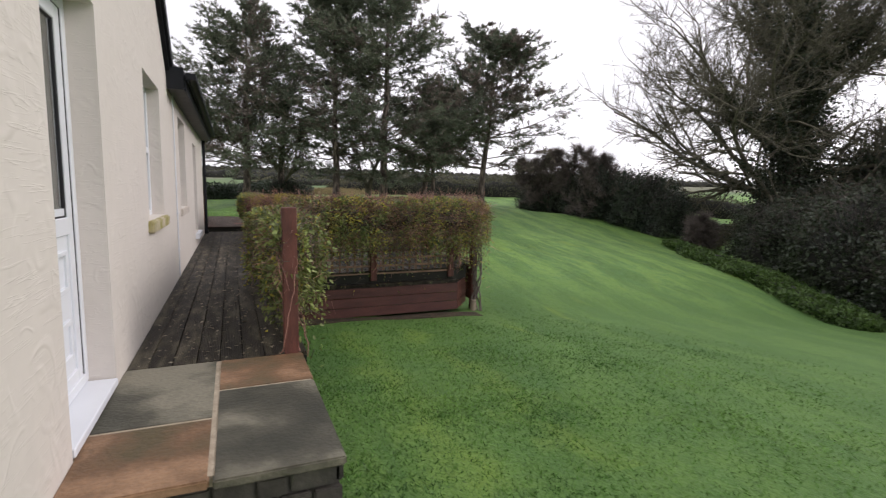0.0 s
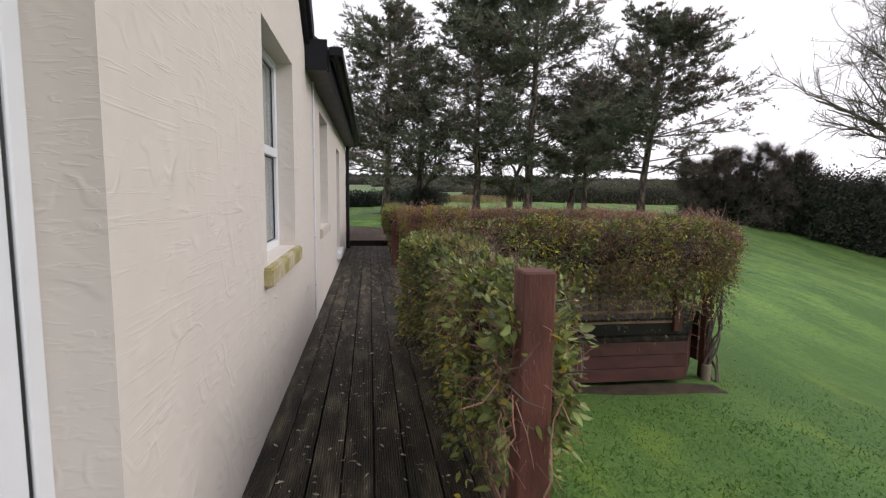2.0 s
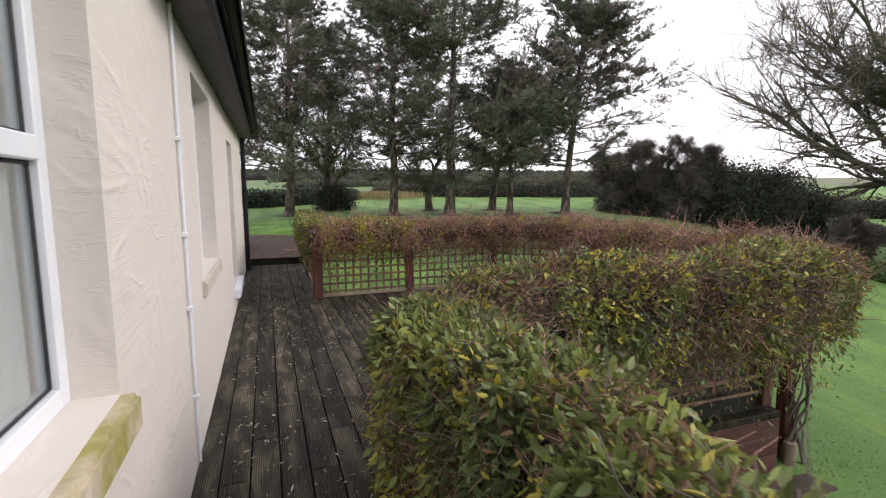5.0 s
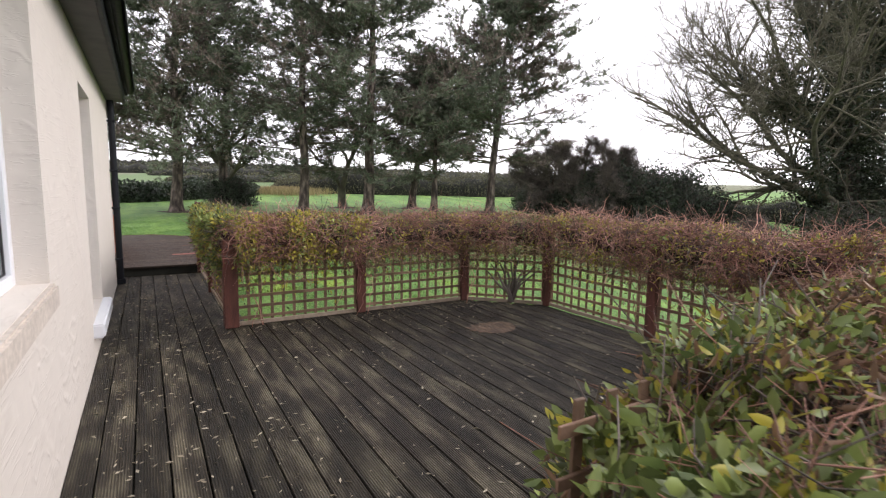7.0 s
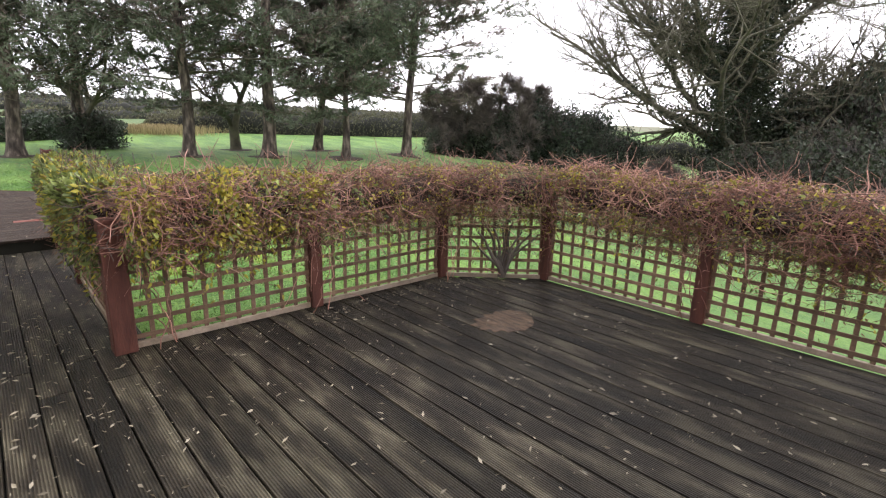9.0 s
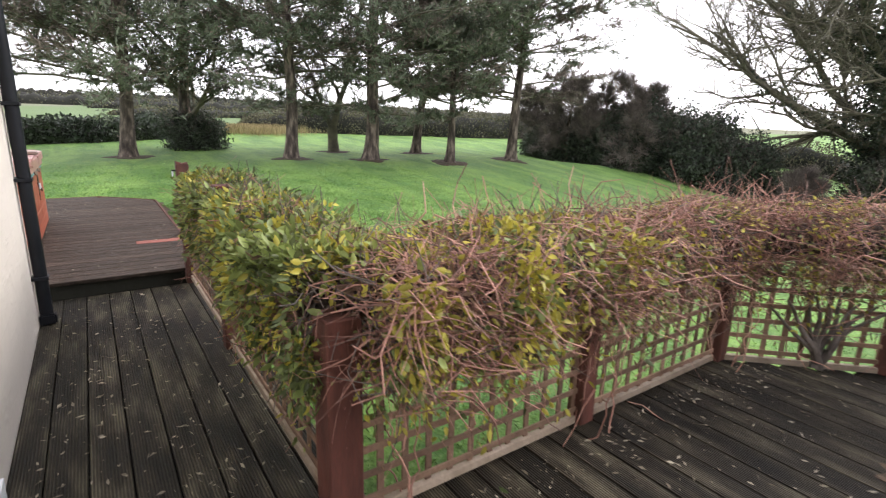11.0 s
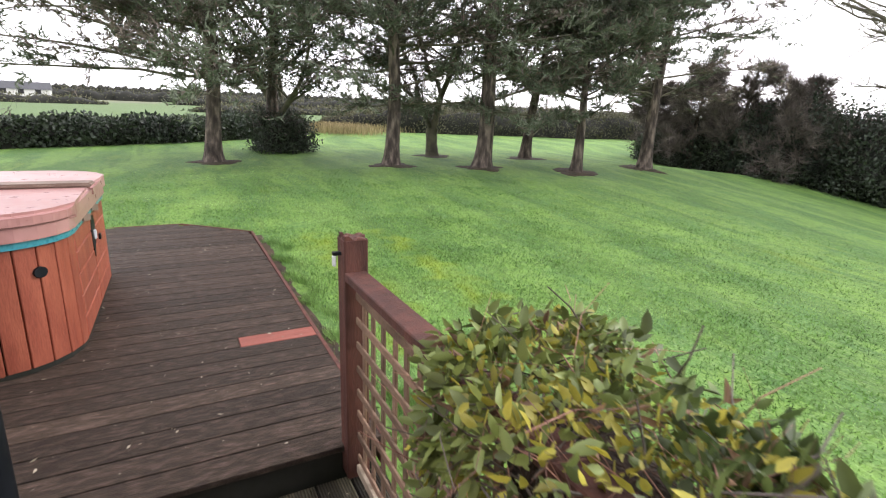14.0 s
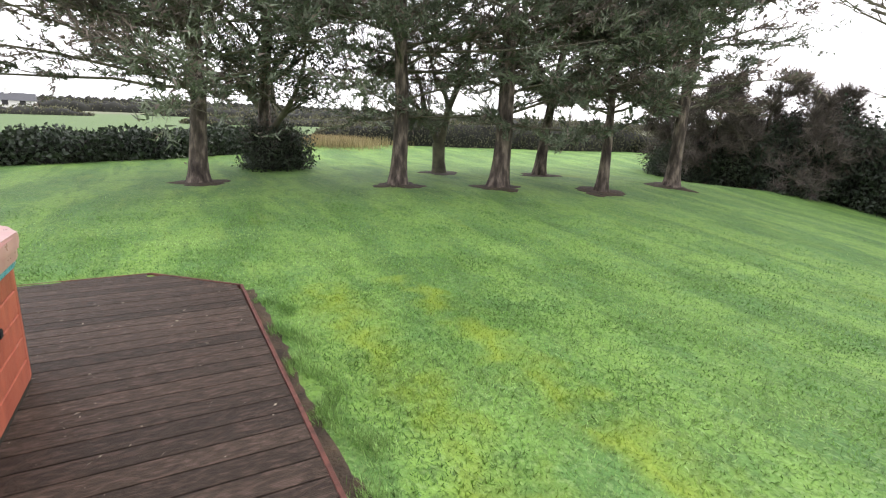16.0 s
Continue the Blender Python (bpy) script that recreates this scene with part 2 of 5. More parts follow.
M_STRAW = leafy(mat("dry_straw_grass", (0.24, 0.19, 0.09), (0.40, 0.33, 0.18), 1, 0.8, 0.0, 30, island=0.3), 0.2)
M_BLADE = leafy(mat("grass_blade", (0.095, 0.205, 0.045), (0.30, 0.45, 0.155), 0.9, 0.5, 0.0, 12, c=(0.175, 0.315, 0.080), island=0.5, mottle=0.35), 0.3)
# Darker copy of grass_blade: the shade by the doorstep is put into it.
M_BLADE2 = leafy(mat("shade_toned_blade", (0.042, 0.120, 0.018), (0.150, 0.275, 0.055), 0.9, 0.5, 0.0, 12, c=(0.078, 0.180, 0.030), island=0.5, mottle=0.35), 0.25)
M_FERN = leafy(mat("fern_green", (0.035, 0.075, 0.016), (0.10, 0.17, 0.035), 1.5, 0.6, 0.0, 20, island=0.4))
M_SCRUB = leafy(mat("scrub_olive", (0.055, 0.060, 0.032), (0.15, 0.145, 0.08), 0.5, 0.7, 0.0, 20, island=0.4))
M_CURTAIN = mat("grey_curtain", (0.55, 0.57, 0.56), (0.72, 0.74, 0.72), 2, 0.9, 0.2, 20, stretch=(1, 8, 0.3))


def glass_material():
    m = bpy.data.materials.new("window_glass")
    m.use_nodes = True
    t = m.node_tree
    N, K = t.nodes, t.links
    N.remove(N["Principled BSDF"])
    gl, tr, mx = N.new("ShaderNodeBsdfGlossy"), N.new("ShaderNodeBsdfTransparent"), N.new("ShaderNodeMixShader")
    gl.inputs["Roughness"].default_value = 0.02
    tr.inputs[0].default_value = (0.90, 0.94, 0.94, 1)
    lw, k = N.new("ShaderNodeLayerWeight"), N.new("ShaderNodeMath")
    lw.inputs[0].default_value = 0.35
    k.operation, k.inputs[1].default_value, k.inputs[2].default_value = "MULTIPLY_ADD", 0.55, 0.05
    K.new(lw.outputs["Facing"], k.inputs[0])
    K.new(k.outputs[0], mx.inputs[0])
    K.new(tr.outputs[0], mx.inputs[1])
    K.new(gl.outputs[0], mx.inputs[2])
    K.new(mx.outputs[0], N["Material Output"].inputs[0])
    return m


M_GLASS = glass_material()
M_BLIND = mat("dark_teal_blind", (0.022, 0.040, 0.045), (0.05, 0.075, 0.08), 2, 0.8, 0.1, 20, stretch=(1, 6, 0.3), grain=0.2)


def mossy(m):
    """Yellow-green moss in long patches."""
    t = m.node_tree
    N, K = t.nodes, t.links
    p = N["Principled BSDF"]
    geo, mp2, ns, r, x = (N.new(k) for k in ("ShaderNodeNewGeometry", "ShaderNodeMapping", "ShaderNodeTexNoise", "ShaderNodeMapRange", "ShaderNodeMixRGB"))
    mp2.inputs["Scale"].default_value = (1.0, 0.30, 1)
    mp2.inputs["Rotation"].default_value = (0, 0, radians(14))
    K.new(geo.outputs["Position"], mp2.inputs[0])
    ns.inputs["Scale"].default_value, ns.inputs["Detail"].default_value = 1.15, 5
    K.new(mp2.outputs[0], ns.inputs["Vector"])
    r.interpolation_type = "SMOOTHSTEP"
    r.inputs[1].default_value, r.inputs[2].default_value, r.inputs[4].default_value = 0.62, 0.76, 0.40
    K.new(ns.outputs[0], r.inputs[0])
    # two worn mossy tracks beside the brown deck, broken up along their length
    sep, wob = N.new("ShaderNodeSeparateXYZ"), N.new("ShaderNodeTexNoise")
    K.new(geo.outputs["Position"], sep.inputs[0])
    K.new(geo.outputs["Position"], wob.inputs["Vector"])
    wob.inputs["Scale"].default_value, wob.inputs["Detail"].default_value = 2.6, 4

    def calc(op, *values):
        k = N.new("ShaderNodeMath")
        k.operation = op
        for i, v in enumerate(values):
            if isinstance(v, bpy.types.NodeSocket):
                K.new(v, k.inputs[i])
            else:
                k.inputs[i].default_value = v
        return k.outputs[0]

    drift = calc("MULTIPLY_ADD", wob.outputs[0], 0.9, -0.45)
    mask = r.outputs[0]
    gaps, worn = N.new("ShaderNodeTexNoise"), N.new("ShaderNodeMapRange")
    gaps.inputs["Scale"].default_value, gaps.inputs["Detail"].default_value = 1.9, 5
    shifted = N.new("ShaderNodeVectorMath")
    shifted.operation, shifted.inputs[1].default_value = "ADD", (3.0, 8.0, 0.0)
    K.new(geo.outputs["Position"], shifted.inputs[0])
    K.new(shifted.outputs[0], gaps.inputs["Vector"])
    worn.interpolation_type = "SMOOTHSTEP"
    worn.inputs[1].default_value, worn.inputs[2].default_value, worn.inputs[4].default_value = 0.30, 0.56, 0.80
    K.new(gaps.outputs[0], worn.inputs[0])
    patchy = worn.outputs[0]
    for x0, half in ((0.86, 0.20), (1.76, 0.16)):
        off = calc("ABSOLUTE", calc("ADD", calc("SUBTRACT", sep.outputs[0], x0), drift))
        near = calc("SUBTRACT", 1.0, calc("SMOOTH_MIN", calc("DIVIDE", off, half * 1.6), 1.0, 0.3))
        rows = calc("MAXIMUM", *(calc("MULTIPLY", calc("GREATER_THAN", sep.outputs[1], lo), calc("MULTIPLY", calc("LESS_THAN", sep.outputs[1], hi), amount)) for lo, hi, amount in ((10.2, 16.2, 1.0), (-1.6, 2.7, 0.35))))
        mask = calc("MAXIMUM", mask, calc("MULTIPLY", calc("MULTIPLY", near, rows), patchy))
    K.new(mask, x.inputs[0])
    targets = [k.to_socket for k in p.inputs["Base Color"].links[0].from_socket.links]
    K.new(p.inputs["Base Color"].links[0].from_socket, x.inputs[1])
    x.inputs[2].default_value = (0.24, 0.33, 0.030, 1)
    for k in targets:
        K.new(x.outputs[0], k)
    return m


def lawn_material():
    m = mat("lawn", (0.070, 0.165, 0.022), (0.20, 0.36, 0.068), 0.5, 0.8, 1.0, 38, c=(0.105, 0.22, 0.036), mottle=0.42, dist=0.015)
    t = m.node_tree
    N, K = t.nodes, t.links
    p = N["Principled BSDF"]
    base = p.inputs["Base Color"].links[0].from_socket
    geo = N.new("ShaderNodeNewGeometry")

    def ramp(source, lo, hi):
        r = N.new("ShaderNodeMapRange")
        r.interpolation_type = "SMOOTHSTEP"
        r.inputs[1].default_value, r.inputs[2].default_value = lo, hi
        K.new(source, r.inputs[0])
        return r.outputs[0]

    def mix(fac, a, b, kind="MIX"):
        x = N.new("ShaderNodeMixRGB")
        x.blend_type = kind
        for i, v in enumerate((fac, a, b)):
            if isinstance(v, bpy.types.NodeSocket):
                K.new(v, x.inputs[i])
            else:
                x.inputs[i].default_value = v
        return x.outputs[0]

    def math_node(op, a, b=0.0, c=0.0):
        x = N.new("ShaderNodeMath")
        x.operation = op
        for i, v in enumerate((a, b, c)):
            if isinstance(v, bpy.types.NodeSocket):
                K.new(v, x.inputs[i])
            else:
                x.inputs[i].default_value = v
        return x.outputs[0]

    def noise(scale, detail, stretch=(1, 1, 1), turn=0.0, rough=0.5):
        mp, no = N.new("ShaderNodeMapping"), N.new("ShaderNodeTexNoise")
        mp.inputs["Scale"].default_value, mp.inputs["Rotation"].default_value = stretch, (0, 0, radians(turn))
        mp.inputs["Location"].default_value = (scale * 0.7, scale * 1.3, 0)
        K.new(geo.outputs["Position"], mp.inputs[0])
        K.new(mp.outputs[0], no.inputs["Vector"])
        no.inputs["Scale"].default_value, no.inputs["Detail"].default_value, no.inputs["Roughness"].default_value = scale, detail, rough
        return no.outputs[0]

    sep = N.new("ShaderNodeSeparateXYZ")
    K.new(geo.outputs["Position"], sep.inputs[0])
    X, Y = sep.outputs[0], sep.outputs[1]
    # mowing stripes that follow the deck and lean away from it further out
    across = math_node("MULTIPLY_ADD", Y, -0.13, X)
    across = math_node("MULTIPLY_ADD", noise(0.22, 3), 3.2, across)
    band = math_node("SINE", math_node("MULTIPLY", across, 3.3))
    base = mix(math_node("MULTIPLY", ramp(band, -0.4, 0.5), 0.70), base, (0.20, 0.35, 0.062, 1))
    # streaks left by wheels and cut grass, stretched along the stripes
    for scale, lo, hi, tint, amount in ((2.2, 0.50, 0.64, (0.040, 0.115, 0.018, 1), 0.60), (3.6, 0.54, 0.70, (0.22, 0.33, 0.060, 1), 0.45)):
        r = ramp(noise(scale, 5, (1, 0.16, 1), 7.5, 0.6), lo, hi)
        r.node.inputs[4].default_value = amount
        base = mix(r, base, tint)
    # blue-green clover, yellow-green grass, dark damp tufts and pale blades in patches
    for size, lo, hi, tint, amount in ((2.3, 0.46, 0.66, (0.080, 0.20, 0.055, 1), 0.55), (11.0, 0.48, 0.66, (0.036, 0.10, 0.018, 1), 0.50), (27.0, 0.50, 0.62, (0.035, 0.085, 0.014, 1), 0.50), (34.0, 0.52, 0.62, (0.25, 0.38, 0.13, 1), 0.45)):
        r = ramp(noise(size, 5, (1, 0.7, 1), 7.5, 0.62), lo, hi)
        r.node.inputs[4].default_value = amount
        base = mix(r, base, tint)
    # deeper green towards the door end, the shade there mixed into the colour
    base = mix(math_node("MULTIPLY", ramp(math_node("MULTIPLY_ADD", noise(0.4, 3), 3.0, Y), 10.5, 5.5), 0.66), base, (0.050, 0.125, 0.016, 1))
    # far fields: large patches of grass and stubble
    vo = N.new("ShaderNodeTexVoronoi")
    vo.inputs["Scale"].default_value = 0.012
    K.new(geo.outputs["Position"], vo.inputs["Vector"])
    fields = N.new("ShaderNodeValToRGB")
    fields.color_ramp.elements[0].color, fields.color_ramp.elements[1].color = (0.07, 0.13, 0.03, 1), (0.15, 0.145, 0.085, 1)
    e = fields.color_ramp.elements.new(0.5)
    e.color = (0.10, 0.16, 0.05, 1)
    sc = N.new("ShaderNodeSeparateColor")
    K.new(vo.outputs["Color"], sc.inputs[0])
    K.new(sc.outputs[0], fields.inputs[0])
    base = mix(ramp(Y, 44, 60), base, fields.outputs[0])
    K.new(base, p.inputs["Base Color"])
    return m


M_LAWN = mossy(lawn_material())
mossy(M_BLADE)

# ---- mesh helpers ----
rng = np.random.default_rng(5)


def mesh_from(name, verts, faces, material):
    """A mesh from arrays: vertices (n, 3), faces (m, k)."""
    verts, faces = np.asarray(verts, np.float32), np.asarray(faces, np.int32)
    me = bpy.data.meshes.new(name)
    me.vertices.add(len(verts))
    me.vertices.foreach_set("co", verts.ravel())
    k = faces.shape[1]
    me.loops.add(faces.size)
    me.loops.foreach_set("vertex_index", faces.ravel())
    me.polygons.add(len(faces))
    me.polygons.foreach_set("loop_start", np.arange(0, faces.size, k, dtype=np.int32))
    me.polygons.foreach_set("loop_total", np.full(len(faces), k, np.int32))
    me.update(calc_edges=True)
    me.validate()
    me.materials.append(material)
    return me


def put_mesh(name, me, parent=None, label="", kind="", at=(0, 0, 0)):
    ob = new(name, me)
    ob.location = at
    if parent:
        ob.parent = parent
    return tagged(ob, label, kind=kind)


def part(name, bm, material, parent=None, label="", kind="", smooth=False):
    me = bpy.data.meshes.new(name)
    bmesh.ops.recalc_face_normals(bm, faces=bm.faces)
    if smooth:
        for f in bm.faces:
            f.smooth = True
    bm.to_mesh(me)
    bm.free()
    me.materials.append(material)
    return put_mesh(name, me, parent, label, kind)


def empty(name, at, label, category, group="", kind=""):
    ob = new(name)
    ob.location = at
    return tagged(ob, label, category, group, kind)


def box(x0, x1, y0, y1, z0, z1, bevel=0.0, bm=None):
    fresh = bm is None
    bm = bm or bmesh.new()
    vs = [bm.verts.new((x, y, z)) for z in (z0, z1) for y in (y0, y1) for x in (x0, x1)]
    fs = [bm.faces.new([vs[i] for i in q]) for q in ((0, 2, 3, 1), (4, 5, 7, 6), (0, 1, 5, 4), (2, 6, 7, 3), (0, 4, 6, 2), (1, 3, 7, 5))]
    if bevel:
        edges = {e for f in fs for e in f.edges}
        bmesh.ops.bevel(bm, geom=list(edges), offset=bevel, segments=2 if bevel > 0.006 else 1, affect="EDGES")
    return bm


def prism(points, lo, hi, axis="z"):
    """A closed outline pulled from lo to hi along an axis."""
    bm = bmesh.new()

    def place(a, b, h):
        return {"z": (a, b, h), "x": (h, a, b), "y": (a, h, b)}[axis]

    low = [bm.verts.new(place(a, b, lo)) for a, b in points]
    top = [bm.verts.new(place(a, b, hi)) for a, b in points]
    bm.faces.new(low[::-1])
    bm.faces.new(top)
    n = len(points)
    for i in range(n):
        bm.faces.new((low[i], low[(i + 1) % n], top[(i + 1) % n], top[i]))
    return bm


def frames_for(d):
    d = d / np.maximum(np.linalg.norm(d, axis=1, keepdims=True), 1e-9)
    up = np.where(np.abs(d[:, 2:3]) > 0.9, np.array([[1.0, 0, 0]]), np.array([[0, 0, 1.0]]))
    u = np.cross(d, up)
    u /= np.maximum(np.linalg.norm(u, axis=1, keepdims=True), 1e-9)
    return d, u, np.cross(d, u)


def rods(p0, p1, r0, r1, sides=3):
    """Tapered rods between arrays of points."""
    d, u, v = frames_for(p1 - p0)
    n = len(p0)
    r0, r1 = np.broadcast_to(np.asarray(r0, float), (n,)), np.broadcast_to(np.asarray(r1, float), (n,))
    ang = np.arange(sides) * 2 * np.pi / sides
    ring = u[:, None, :] * np.cos(ang)[None, :, None] + v[:, None, :] * np.sin(ang)[None, :, None]
    low, top = p0[:, None, :] + ring * r0[:, None, None], p1[:, None, :] + ring * r1[:, None, None]
    verts = np.concatenate([low, top], 1).reshape(-1, 3)
    base = (np.arange(n) * 2 * sides)[:, None]
    faces = []
    for i in range(sides):
        j = (i + 1) % sides
        faces.append(np.concatenate([base + i, base + j, base + sides + j, base + sides + i], 1))
    return verts, np.concatenate(faces)


def strand(points, radii, sides=6):
    """One continuous tapered tube along a path, closed at its ends."""
    points, radii = np.asarray(points, float), np.asarray(radii, float)
    d = np.gradient(points, axis=0)
    _, u, v = frames_for(d)
    for i in range(1, len(u)):
        if np.dot(u[i], u[i - 1]) < 0:
            u[i], v[i] = -u[i], -v[i]
    ang = np.arange(sides) * 2 * np.pi / sides
    ring = points[:, None, :] + (u[:, None, :] * np.cos(ang)[None, :, None] + v[:, None, :] * np.sin(ang)[None, :, None]) * radii[:, None, None]
    verts = ring.reshape(-1, 3)
    faces = []
    for k in range(len(points) - 1):
        for i in range(sides):
            j = (i + 1) % sides
            faces.append((k * sides + i, k * sides + j, (k + 1) * sides + j, (k + 1) * sides + i))
    return verts, np.array(faces)


def join(pieces):
    vs, fs, n = [], [], 0
    for v, f in pieces:
        vs.append(v)
        fs.append(f + n)
        n += len(v)
    return np.concatenate(vs), np.concatenate(fs)


def blades(c, d, size, wide=0.45, fold=0.25):
    """Folded leaves: base, two sides and a tip each. c: bases, d: directions."""
    d, u, v = frames_for(d)
    n = len(c)
    spin = rng.uniform(0, 2 * np.pi, n)[:, None]
    s = u * np.cos(spin) + v * np.sin(spin)
    w = np.cross(d, s)
    L = np.broadcast_to(np.asarray(size, float), (n,))[:, None]
    verts = np.stack([c, c + d * L * 0.45 + s * L * wide / 2 + w * L * wide * fold, c + d * L, c + d * L * 0.45 - s * L * wide / 2 + w * L * wide * fold], 1).reshape(-1, 3)
    b = (np.arange(n) * 4)[:, None]
    return verts, np.concatenate([np.concatenate([b, b + 1, b + 2], 1), np.concatenate([b, b + 2, b + 3], 1)])


def ovals(c, d, size, wide=0.5, fold=0.16):
    """Pointed oval leaves folded along the midrib: two four-sided halves each."""
    d, u, v = frames_for(d)
    n = len(c)
    spin = rng.uniform(0, 2 * np.pi, n)[:, None]
    s = u * np.cos(spin) + v * np.sin(spin)
    w = np.cross(d, s)
    L = np.broadcast_to(np.asarray(size, float), (n,))[:, None]
    bend = rng.uniform(-0.05, 0.22, (n, 1))
    tip = c + d * L - w * L * bend

    def side(k, f, g):
        return c + d * L * f + s * L * wide * g * k + w * L * (wide * g * fold * 2 - bend * f * f)

    verts = np.stack([c, side(1, 0.28, 0.44), side(1, 0.66, 0.36), tip, side(-1, 0.66, 0.36), side(-1, 0.28, 0.44)], 1).reshape(-1, 3)
    b = (np.arange(n) * 6)[:, None]
    return verts, np.concatenate([np.concatenate([b, b + 1, b + 2, b + 3], 1), np.concatenate([b, b + 3, b + 4, b + 5], 1)])


def slivers(c, d, size, wide=0.12):
    """Single narrow triangles, for needles and grass."""
    d, u, v = frames_for(d)
    n = len(c)
    spin = rng.uniform(0, 2 * np.pi, n)[:, None]
    s = u * np.cos(spin) + v * np.sin(spin)
    L = np.broadcast_to(np.asarray(size, float), (n,))[:, None]
    verts = np.stack([c - s * L * wide / 2, c + s * L * wide / 2, c + d * L], 1).reshape(-1, 3)
    return verts, np.arange(3 * n).reshape(-1, 3)


def unit(n):
    d = rng.normal(size=(n, 3))
    return d / np.linalg.norm(d, axis=1, keepdims=True)


def grow(start, heading, length, radius, steps=4, wander=0.25, lift=0.0, taper=0.35):
    """Arrays of branches. Returns the points (n, steps + 1, 3), and radii at the points."""
    n = len(start)
    p, d = start.copy(), heading / np.linalg.norm(heading, axis=1, keepdims=True)
    pts = [p]
    for k in range(steps):
        d = d + rng.normal(size=(n, 3)) * wander + np.array([0, 0, lift])
        d /= np.linalg.norm(d, axis=1, keepdims=True)
        p = p + d * (length / steps)[:, None]
        pts.append(p)
    t = np.linspace(1, taper, steps + 1)
    return np.stack(pts, 1), radius[:, None] * t[None, :]


def branch_rods(pts, rad, sides=3):
    return rods(pts[:, :-1].reshape(-1, 3), pts[:, 1:].reshape(-1, 3), rad[:, :-1].ravel(), rad[:, 1:].ravel(), sides)


def offshoots(pts, rad, count, spread=0.9, lo=0.25, hi=1.0, shrink=0.6):
    """Starts, headings and radii of side branches, count to each branch."""
    n, k, _ = pts.shape
    f = rng.uniform(lo, hi, (n, count)) * (k - 1)
    i = np.minimum(f.astype(int), k - 2)
    fr = (f - i)[..., None]
    rows = np.arange(n)[:, None]
    a, b = pts[rows, i], pts[rows, i + 1]
    s = a + (b - a) * fr
    h = b - a
    h /= np.maximum(np.linalg.norm(h, axis=2, keepdims=True), 1e-9)
    h = h + rng.normal(size=h.shape) * spread
    r = rad[rows, i] * shrink
    return s.reshape(-1, 3), h.reshape(-1, 3), r.ravel()


# ---- ground ----
def level(x, y):
    """The height of the ground, which falls away from the deck and rises towards the trees."""
    ay = np.interp(y, [-30, -2, 0, 2.0, 3.4, 4.5, 9, 12, 15, 21, 28, 37, 60, 110, 150, 260, 500], [-0.5, -0.42, -0.46, -0.60, -0.67, -0.62, -0.20, -0.03, 0.05, 0.26, 0.42, 0.78, 0.9, 1.9, 2.6, 4.0, 12.0])
    s1 = np.interp(y, [0, 4, 14, 21], [-0.03, -0.03, -0.022, 0.012])
    s2 = np.interp(y, [-10, 0, 4, 14, 21, 30], [-0.12, -0.12, -0.12, -0.045, 0.012, 0.0])
    xs = np.clip(x, -6, 60)
    xs = np.where(xs > 14, 14 + (xs - 14) * 0.6, xs)
    far = np.clip((np.hypot(x, y) - 60) / 300, 0, 1)
    return ay + s1 * np.minimum(xs, 3) + s2 * np.maximum(xs - 3, 0) - np.interp(y, [7, 12, 24, 30], [0, 0.085, 0.085, 0.0]) * np.clip(x - 12, 0, 14) + far * (1.5 + 2.0 * np.sin(x * 0.006 + 1.0)) * (y > -400)


def sheet():
    def axis(lo, hi, fine0, fine1, step):
        a = list(np.arange(fine0, fine1 + 1e-6, step))
        s, v = step, fine0
        left = []
        while v > lo:
            s *= 1.18
            v -= s
            left.append(v)
        s, v = step, fine1
        right = []
        while v < hi:
            s *= 1.18
            v += s
            right.append(v)
        return np.array(left[::-1] + a + right)

    xs, ys = axis(-900, 900, -8, 26, 0.5), axis(-900, 1400, -6, 40, 0.5)
    X, Y = np.meshgrid(xs, ys)
    Z = level(X, Y) + 0.012 * np.sin(X * 3.1 + Y * 1.3) * np.cos(Y * 2.3 - X)
    inside = (X < -0.4) & (Y > -1.4) & (Y < 16.6)
    Z = np.where(inside, Z - 0.25, Z)
    inside2 = (X < 3.3) & (X >= 0) & (Y > 3.8) & (Y < 7.9)
    Z = np.where(inside2, Z - 0.1, Z)
    verts = np.stack([X, Y, Z], -1).reshape(-1, 3)
    ny, nx = X.shape
    i = (np.arange(ny - 1)[:, None] * nx + np.arange(nx - 1)[None, :]).ravel()[:, None]
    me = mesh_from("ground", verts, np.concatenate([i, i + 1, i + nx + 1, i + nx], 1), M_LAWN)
    for f in me.polygons:
        f.use_smooth = True
    return put_mesh("ground", me, kind="structure", label="mown green lawn with moss patches and mowing stripes")


ground = sheet()

# ---- house ----
W = -1.155
house_label = "cream roughcast rendered cottage wall"


